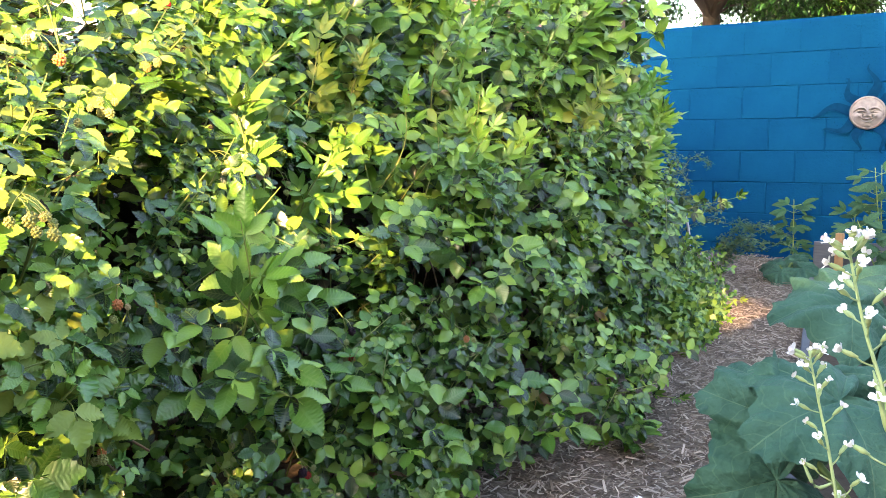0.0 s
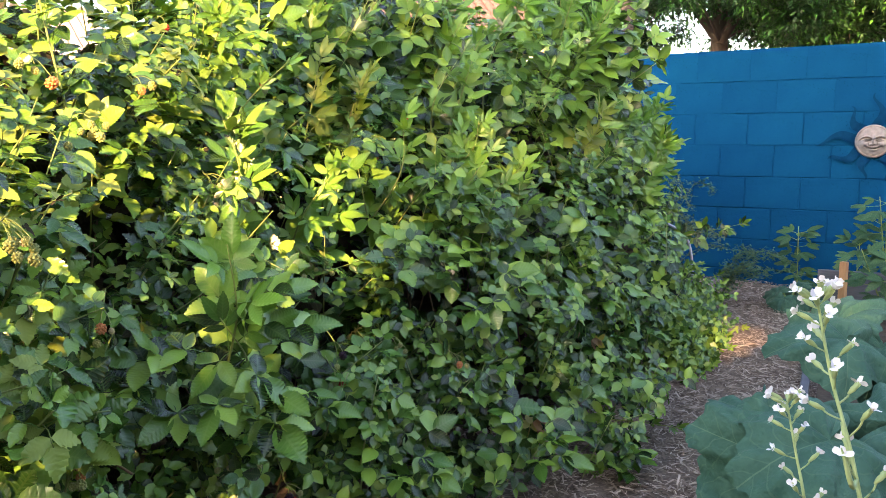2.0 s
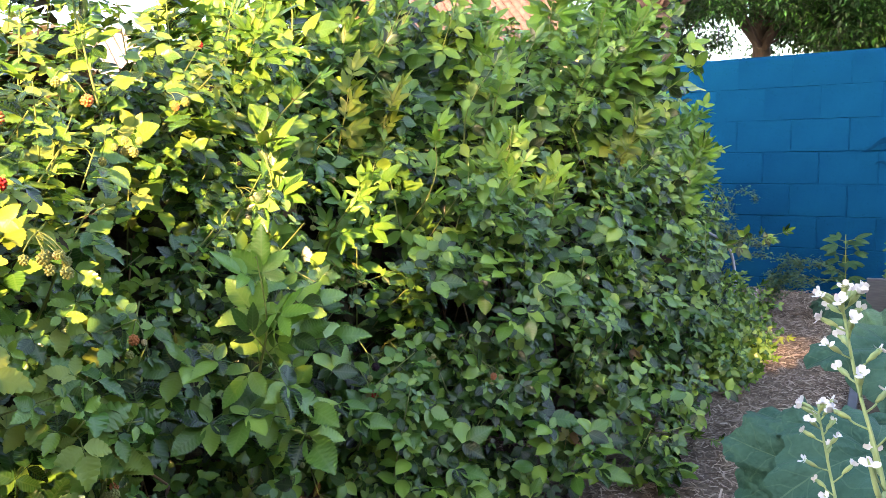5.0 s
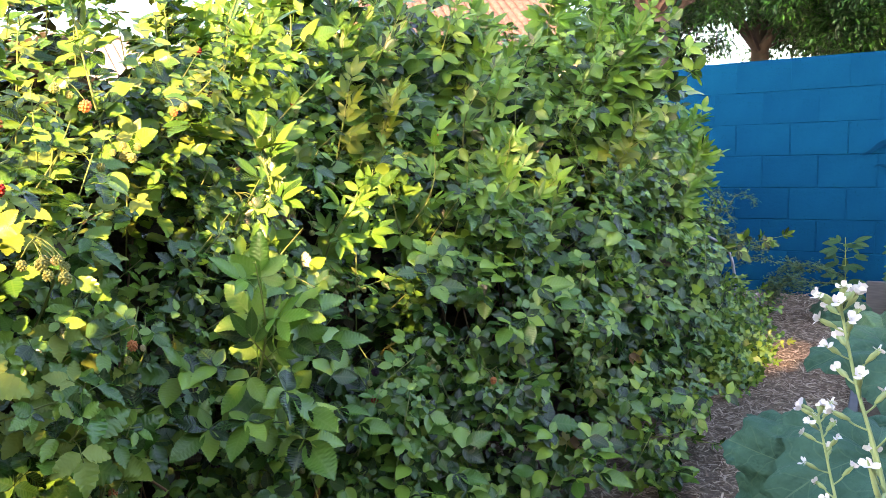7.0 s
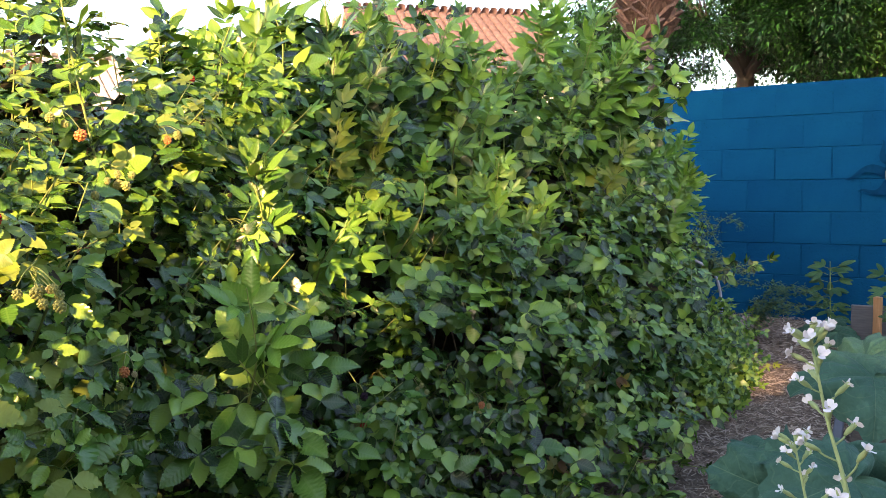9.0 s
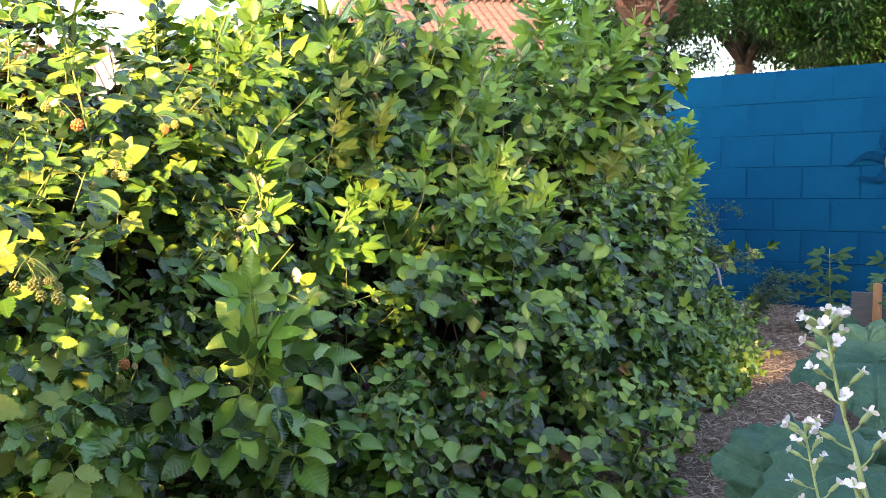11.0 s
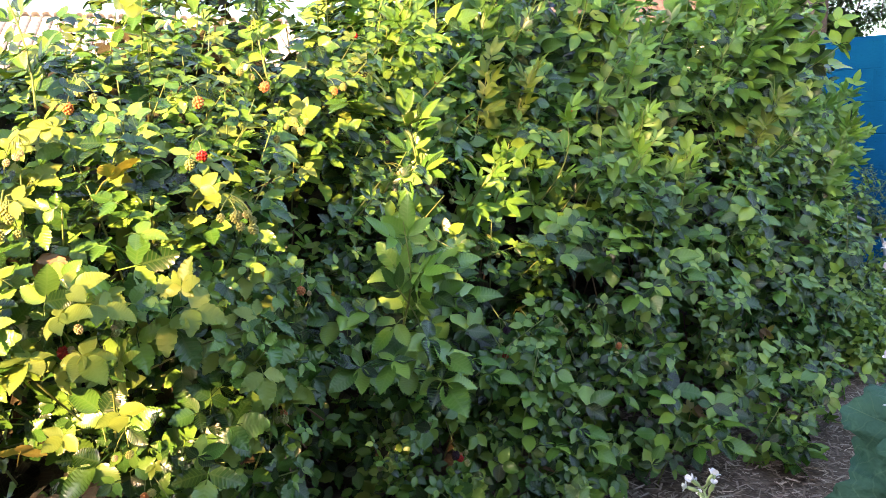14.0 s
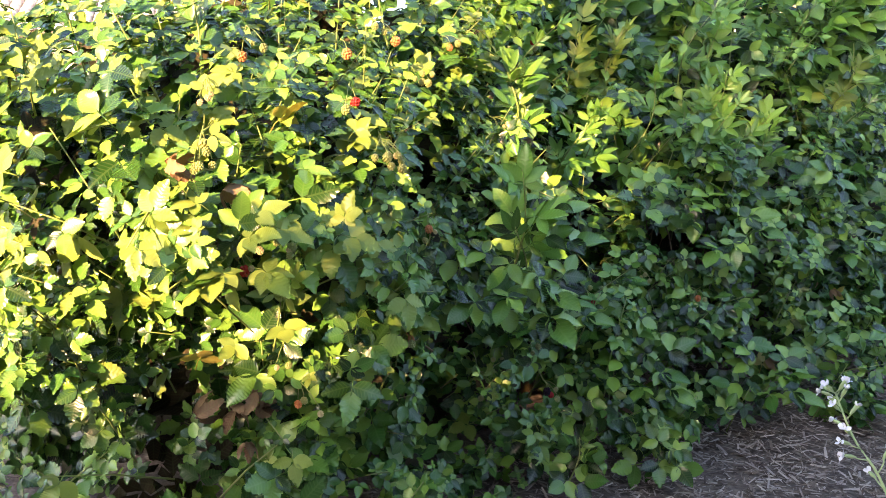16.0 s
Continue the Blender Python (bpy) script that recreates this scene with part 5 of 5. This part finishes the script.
def crown_clumps(seed, n, cx, cy, cz, rx, ry, rz, r, count, low):
    r2 = random.Random(seed)
    out = []
    while len(out) < n:
        a = Vector((r2.uniform(-1, 1), r2.uniform(-1, 1), r2.uniform(-1, 1)))
        if 0.35 < a.length < 1:
            q = (cx + a.x * rx, cy + a.y * ry, cz + a.z * rz)
            if q[2] > low:
                out.append((*q, r * r2.uniform(0.7, 1.3), count))
    return out


broadleaf_tree((-2.35, 2.87, 0), "broad dark green shade tree behind the blue wall", [
    ([(0, 0, 0), (0.03, 0.0, 1.2), (-0.06, 0.05, 2.2), (-0.2, 0.2, 3.4)], 0.13, 0.07),
    ([(0.0, 0, 2.0), (0.35, 0.15, 2.6), (0.9, 0.3, 3.3)], 0.06, 0.03),
    ([(0.0, 0, 2.0), (-0.45, -0.1, 2.6), (-0.9, -0.2, 3.2)], 0.06, 0.03)],
    [c for c in crown_clumps(7, 210, 0.0, 0.0, 3.0, 2.3, 1.7, 1.35, 0.34, 480, 1.95) if c[2] > (2.26 if -0.75 < 0.777 * c[0] + 0.63 * c[1] < 0.0 else 2.0)]
    + crown_clumps(8, 34, 0.75, 0.62, 2.25, 0.8, 0.7, 0.35, 0.26, 420, 1.95), 7, 0.95, True)
broadleaf_tree((-1.1, 3.5, 0), "leaning broadleaf tree behind the blue wall", [
    ([(-0.5, 0, 0), (-0.45, 0.0, 1.3), (-0.1, 0.0, 2.1), (0.5, 0.1, 3.2)], 0.15, 0.07),
    ([(-0.4, 0, 1.5), (-0.6, 0.2, 2.4), (-0.9, 0.3, 3.3)], 0.08, 0.04)],
    crown_clumps(9, 190, 0.3, 0.0, 3.0, 2.3, 1.8, 1.4, 0.34, 480, 1.92), 9, 0.95, True)

BOOT = plain("palm_boot", (0.07, 0.042, 0.034), (0.20, 0.125, 0.10), 55, 0.95, 1.0, 0.03, (1, 1, 0.3))
PALM = plain("palm_trunk", (0.040, 0.034, 0.030), (0.085, 0.070, 0.062), 16, 0.9, 0.7, 0.02, (1, 1, 4))
palm = thing("palm_tree", "palm with a pale trunk and rough cut frond stubs", "palm tree", place=(-1.77, 0.80, 0))
child("trunk", mesh_of("trunk", *tube([(0, 0, 0), (0.0, 0, 0.8), (0.01, 0, 1.6), (0.01, 0, 2.4), (0, 0, 4.6)], [0.14, 0.11, 0.085, 0.11, 0.18], 18), PALM), palm)
bm = bmesh.new()
rows = [bm.verts.new(q) for q in ((-0.075, 0, 0), (0.075, 0, 0), (0.06, 0.05, 0.10), (-0.06, 0.05, 0.10), (-0.035, 0.12, 0.20), (0.04, 0.125, 0.19),
                                  (-0.075, -0.03, 0), (0.075, -0.03, 0), (0.06, 0.02, 0.11), (-0.06, 0.02, 0.11), (-0.035, 0.10, 0.215), (0.04, 0.10, 0.205))]
for f in ((0, 1, 2, 3), (3, 2, 5, 4), (7, 6, 9, 8), (8, 9, 10, 11), (1, 7, 8, 2), (2, 8, 11, 5), (6, 0, 3, 9), (9, 3, 4, 10), (4, 5, 11, 10), (6, 7, 1, 0)):
    bm.faces.new([rows[k] for k in f])
stub = part("stub", bm, BOOT, palm)
stub_mesh = stub.data
stub.matrix_basis = pose(0, 0.15, 2.18)
for row in range(20):
    for k in range(10):
        a = 36 * k + 18 * (row % 2) + rng.uniform(-9, 9)
        wide = 0.14 + 0.05 * min(1, row / 3)
        child("stub", stub_mesh, palm, pose(0, 0, 2.18 + 0.085 * row, 0, 0, a) @ pose(0, wide, 0, rng.uniform(-22, 12), rng.uniform(-18, 18), rng.uniform(-14, 14)) @ Matrix.Diagonal((rng.uniform(0.7, 1.15), rng.uniform(0.8, 1.3), rng.uniform(0.6, 1.1), 1)))

ROOF = plain("pink_brown_clay_tile", (0.052, 0.034, 0.038), (0.092, 0.062, 0.066), 6, 0.85, 0.3)
WALL_WHITE = plain("cream_stucco_wall", (0.58, 0.54, 0.48), (0.70, 0.66, 0.60), 8, 0.9, 0.3)
WALL_TAN = plain("orange_tan_stucco", (0.50, 0.26, 0.09), (0.60, 0.33, 0.13), 8, 0.9, 0.3)
FASCIA = plain("brown_painted_fascia", (0.14, 0.09, 0.06), (0.22, 0.15, 0.10), 10, 0.7, 0.2)
GLASS = plain("dark_window_glass", (0.02, 0.025, 0.03), (0.04, 0.045, 0.05), 3, 0.08, 0.02)


def tile_shape(w, length):
    """A half-round clay roof tile, laid along +y."""
    v, t = [], []
    seg = 6
    for y, s, lift in ((0, 1.0, 0.012), (length, 0.85, 0.0)):
        for k in range(seg + 1):
            a = math.pi * k / seg
            v.append((-math.cos(a) * w / 2 * s, y, math.sin(a) * w * 0.36 * s + lift))
    for k in range(seg):
        t += [(k, k + 1, k + seg + 2), (k, k + seg + 2, k + seg + 1)]
    n = len(v)
    v.append((0, 0, 0))
    t += [(n, k + 1, k) for k in range(seg)]
    v = np.array(v)
    return v, np.array(t), np.zeros((len(v), 2))


def house(place, turn, wide, deep, eave, ridge, label, wall_mat, windows=(), tiles=ROOF, tile_look="rows of pink-brown clay roof tiles"):
    """A single-storey house with a tiled gable roof, its ridge along its own x, its front towards -y."""
    h = thing("house", label, "house", place=place)
    h.rotation_euler = (0, 0, radians(turn))
    bm = bmesh.new()
    hw, hd = wide / 2, deep / 2
    pts = [bm.verts.new(q) for q in ((-hw, -hd, 0), (hw, -hd, 0), (hw, hd, 0), (-hw, hd, 0), (-hw, -hd, eave), (hw, -hd, eave), (hw, hd, eave), (-hw, hd, eave), (-hw, 0, ridge - 0.12), (hw, 0, ridge - 0.12))]
    for f in ((0, 1, 5, 4), (2, 3, 7, 6), (1, 2, 6, 9, 5), (3, 0, 4, 8, 7)):
        bm.faces.new([pts[k] for k in f])
    part("wall", bm, wall_mat, h)
    over = 0.45
    rise = (ridge - eave) / hd
    for side in (-1, 1):
        bm = bmesh.new()
        low = eave - rise * over
        q = [(-hw - over, side * (hd + over), low), (hw + over, side * (hd + over), low), (hw + over, 0, ridge), (-hw - over, 0, ridge)]
        a = [bm.verts.new(p) for p in q]
        b2 = [bm.verts.new((p[0], p[1], p[2] - 0.14)) for p in q]
        for f in ((0, 1, 2, 3), (7, 6, 5, 4), (0, 4, 5, 1), (1, 5, 6, 2), (2, 6, 7, 3), (3, 7, 4, 0)):
            bm.faces.new([(a + b2)[k] for k in f])
        part("roof", bm, FASCIA, h)
    slope = math.atan(rise)
    run = (hd + over) / math.cos(slope)
    shape = tile_shape(0.26, 0.40)
    P, T = [], []
    nx, ny = int((wide + 2 * over) / 0.27), int(run / 0.34)
    for side in (-1, 1):
        way = np.array([0, -side * math.cos(slope), math.sin(slope)])
        nor = np.array([0, side * math.sin(slope), math.cos(slope)])
        for i in range(nx + 1):
            for j in range(ny + 1):
                P.append(np.array([-hw - over + 0.13 + 0.27 * i, side * (hd + over), eave - rise * over]) + way * (0.34 * j - 0.05) + nor * (0.01 + rng.uniform(0, 0.012)))
                T.append(frames_for(nor[None], way[None])[0])
    k = len(P)
    v, t, u = scatter([shape], np.array(P), np.array(T), np.ones(k), np.zeros(k, int))
    child("tile_cover", mesh_of("tile_cover", v, t, u, tiles), h, None, tile_look)["kind"] = "stuff"
    for x, z, w, hh in windows:
        win = thing("window", "", "")
        win.parent = h
        bm = bmesh.new()
        bmesh.ops.create_cube(bm, size=1, matrix=Matrix.Translation((x, -hd - 0.01, z)) @ Matrix.Diagonal((w, 0.06, hh, 1)))
        part("frame", bm, WALL_WHITE, win)
        bm = bmesh.new()
        bmesh.ops.create_cube(bm, size=1, matrix=Matrix.Translation((x, -hd - 0.03, z)) @ Matrix.Diagonal((w - 0.16, 0.05, hh - 0.16, 1)))
        part("pane", bm, GLASS, win)
    return h


house((-18.1, 8.1, 0), 75, 5.2, 9.0, 3.3, 6.05, "house with a pink-brown clay tile roof beyond the hedge", WALL_WHITE, ((-2.0, 1.6, 1.4, 1.1),))
ROOF_PALE = plain("pale_grey_tile", (0.26, 0.24, 0.225), (0.40, 0.37, 0.35), 6, 0.85, 0.3)
house((-20.5, -6.3, 0), 90, 10.0, 8.0, 2.7, 4.35, "pale stucco house with a pale grey tile roof", WALL_WHITE, ((-2.5, 1.6, 1.4, 1.1), (1.8, 1.6, 1.4, 1.1)), ROOF_PALE, "rows of pale grey roof tiles")
# tree added outside the view; crown set to block sun from the wall
broadleaf_tree((6.3, -7.4, 0), "unseen high-crowned tree added to shade the wall and hedge end", [
    ([(0.34, 0.29, 0), (0.36, 0.30, 1.5), (0.30, 0.27, 2.7), (0.0, 0.1, 3.8), (-0.1, 0.1, 5.6)], 0.15, 0.06),
    ([(0.34, 0.28, 2.4), (0.5, 0.25, 3.4), (0.7, 0.2, 4.4)], 0.08, 0.03),
    ([(0.28, 0.25, 2.8), (-0.3, -0.1, 3.7), (-0.6, -0.4, 4.4)], 0.08, 0.03)],
    crown_clumps(17, 190, 0.0, 0.0, 4.8, 1.5, 1.4, 1.85, 0.36, 150, 3.15), 17, 1.4)
# added out of view: its steps cut the sun to the hedge's shadow outline
south = thing("wall_sun_screen", "unseen stepped beige wall added to shape the sunlight", "wall", kind="structure")
south.matrix_basis = Matrix.Translation((9 * sun_flat.x, 9 * sun_flat.y, 0)) @ Matrix.Rotation(math.atan2(sun_flat.x, -sun_flat.y), 4, "Z")
block_core("core", -3.2, -1.26, -0.1, 0.1, -0.1, 1.60, BEIGE, south)
block_core("core", -1.26, -1.0, -0.1, 0.1, -0.1, 1.72, BEIGE, south)
block_core("core", -1.0, -0.95, -0.1, 0.1, -0.1, 1.95, BEIGE, south)
block_core("core", -0.95, -0.68, -0.1, 0.1, -0.1, 2.58, BEIGE, south)
block_core("core", -0.68, -0.06, -0.1, 0.1, -0.1, 2.80, BEIGE, south)
# low step: with the added eave above, a slot for the sun patch
block_core("core", -0.06, 0.16, -0.1, 0.1, -0.1, 2.23, BEIGE, south)
# unseen block added to keep sun off the path, plants and blue wall
shade_house = thing("house", "unseen beige house block added to shade path and wall", "house")
shade_house.matrix_basis = south.matrix_basis.copy()
block_core("wall", 0.16, 7.0, -2.5, -0.11, -0.1, 4.0, STUCCO, shade_house)
block_core("eave", -0.06, 0.16, -0.4, -0.11, 2.46, 4.0, STUCCO, shade_house)
block_core("roof", -0.0, 7.2, -2.8, 0.5, 4.002, 4.15, BEIGE, shade_house)
# not in view, added so its crown takes the sun off the palm
broadleaf_tree((4.8, -8.3, 0), "unseen slender high-crowned tree added to shade the palm", [
    ([(0, 0, 0), (0.05, 0.0, 1.5), (-0.05, 0.05, 3.4), (-0.1, 0.1, 5.4)], 0.09, 0.05),
    ([(-0.05, 0, 3.0), (0.4, 0.15, 3.8), (0.7, 0.2, 4.4)], 0.05, 0.03)],
    crown_clumps(19, 120, 0.0, 0.0, 5.7, 1.1, 1.0, 1.4, 0.36, 150, 4.2), 19, 1.3)
# made-up crown in the sun's way, giving dappled shade along the crest
broadleaf_tree((6.95, -9.19, 0), "unseen small round-crowned tree added to dapple the hedge crest", [
    ([(0, 0, 0), (0.03, 0.0, 1.5), (-0.02, 0.05, 3.0), (0.0, 0.0, 4.1)], 0.06, 0.03),
    ([(0, 0, 2.9), (-0.25, 0.1, 3.6), (-0.35, 0.1, 4.2)], 0.03, 0.02)],
    crown_clumps(23, 44, 0.0, 0.0, 4.35, 0.52, 0.52, 0.60, 0.18, 80, 3.74) + crown_clumps(29, 11, -0.14, -0.12, 3.56, 0.22, 0.22, 0.30, 0.13, 60, 3.25), 23, 1.0)
# invented building at the viewer's back, holding off sky light near the horizon
shade_house = thing("house", "unseen tan stucco block added to cut low sky light", "house", place=(6.7, -7.4, 0))
HOME_TAN = plain("tan_stucco", (0.20, 0.15, 0.11), (0.28, 0.22, 0.16), 30, 0.9, 0.4)
block_core("wall", 0.0, 3.6, 0.0, 9.0, -0.1, 2.25, HOME_TAN, shade_house)
block_core("roof", -0.35, 3.9, -0.3, 9.3, 2.252, 2.40, ROOF, shade_house)
# stand-in post for a small sunlit orange bit of a neighbouring building
pillar = thing("orange_post", "slim orange-tan stand-in for a sunlit spot beyond the blue wall", "pillar", place=(-7.89, 7.3, 0))
bm = bmesh.new()
bmesh.ops.create_cube(bm, size=1, matrix=Matrix.Translation((0, 0, 1.29)) @ Matrix.Diagonal((0.24, 0.24, 2.58, 1)))
part("wall", bm, WALL_TAN, pillar)
bm = bmesh.new()
bmesh.ops.create_cube(bm, size=1, matrix=Matrix.Translation((0, 0, 2.61)) @ Matrix.Diagonal((0.32, 0.32, 0.06, 1)))
part("cap", bm, FASCIA, pillar)
wing = thing("house", "low pale stucco house wing beyond the beige wall", "house", place=(-11.4, 8.7, 0))
wing.rotation_euler = (0, 0, radians(43))
block_core("wall", -1.6, 0.72, 0.0, 3.0, -0.1, 3.02, WALL_WHITE, wing)
block_core("roof", -1.7, 0.80, -0.08, 3.1, 3.022, 3.14, FASCIA, wing)
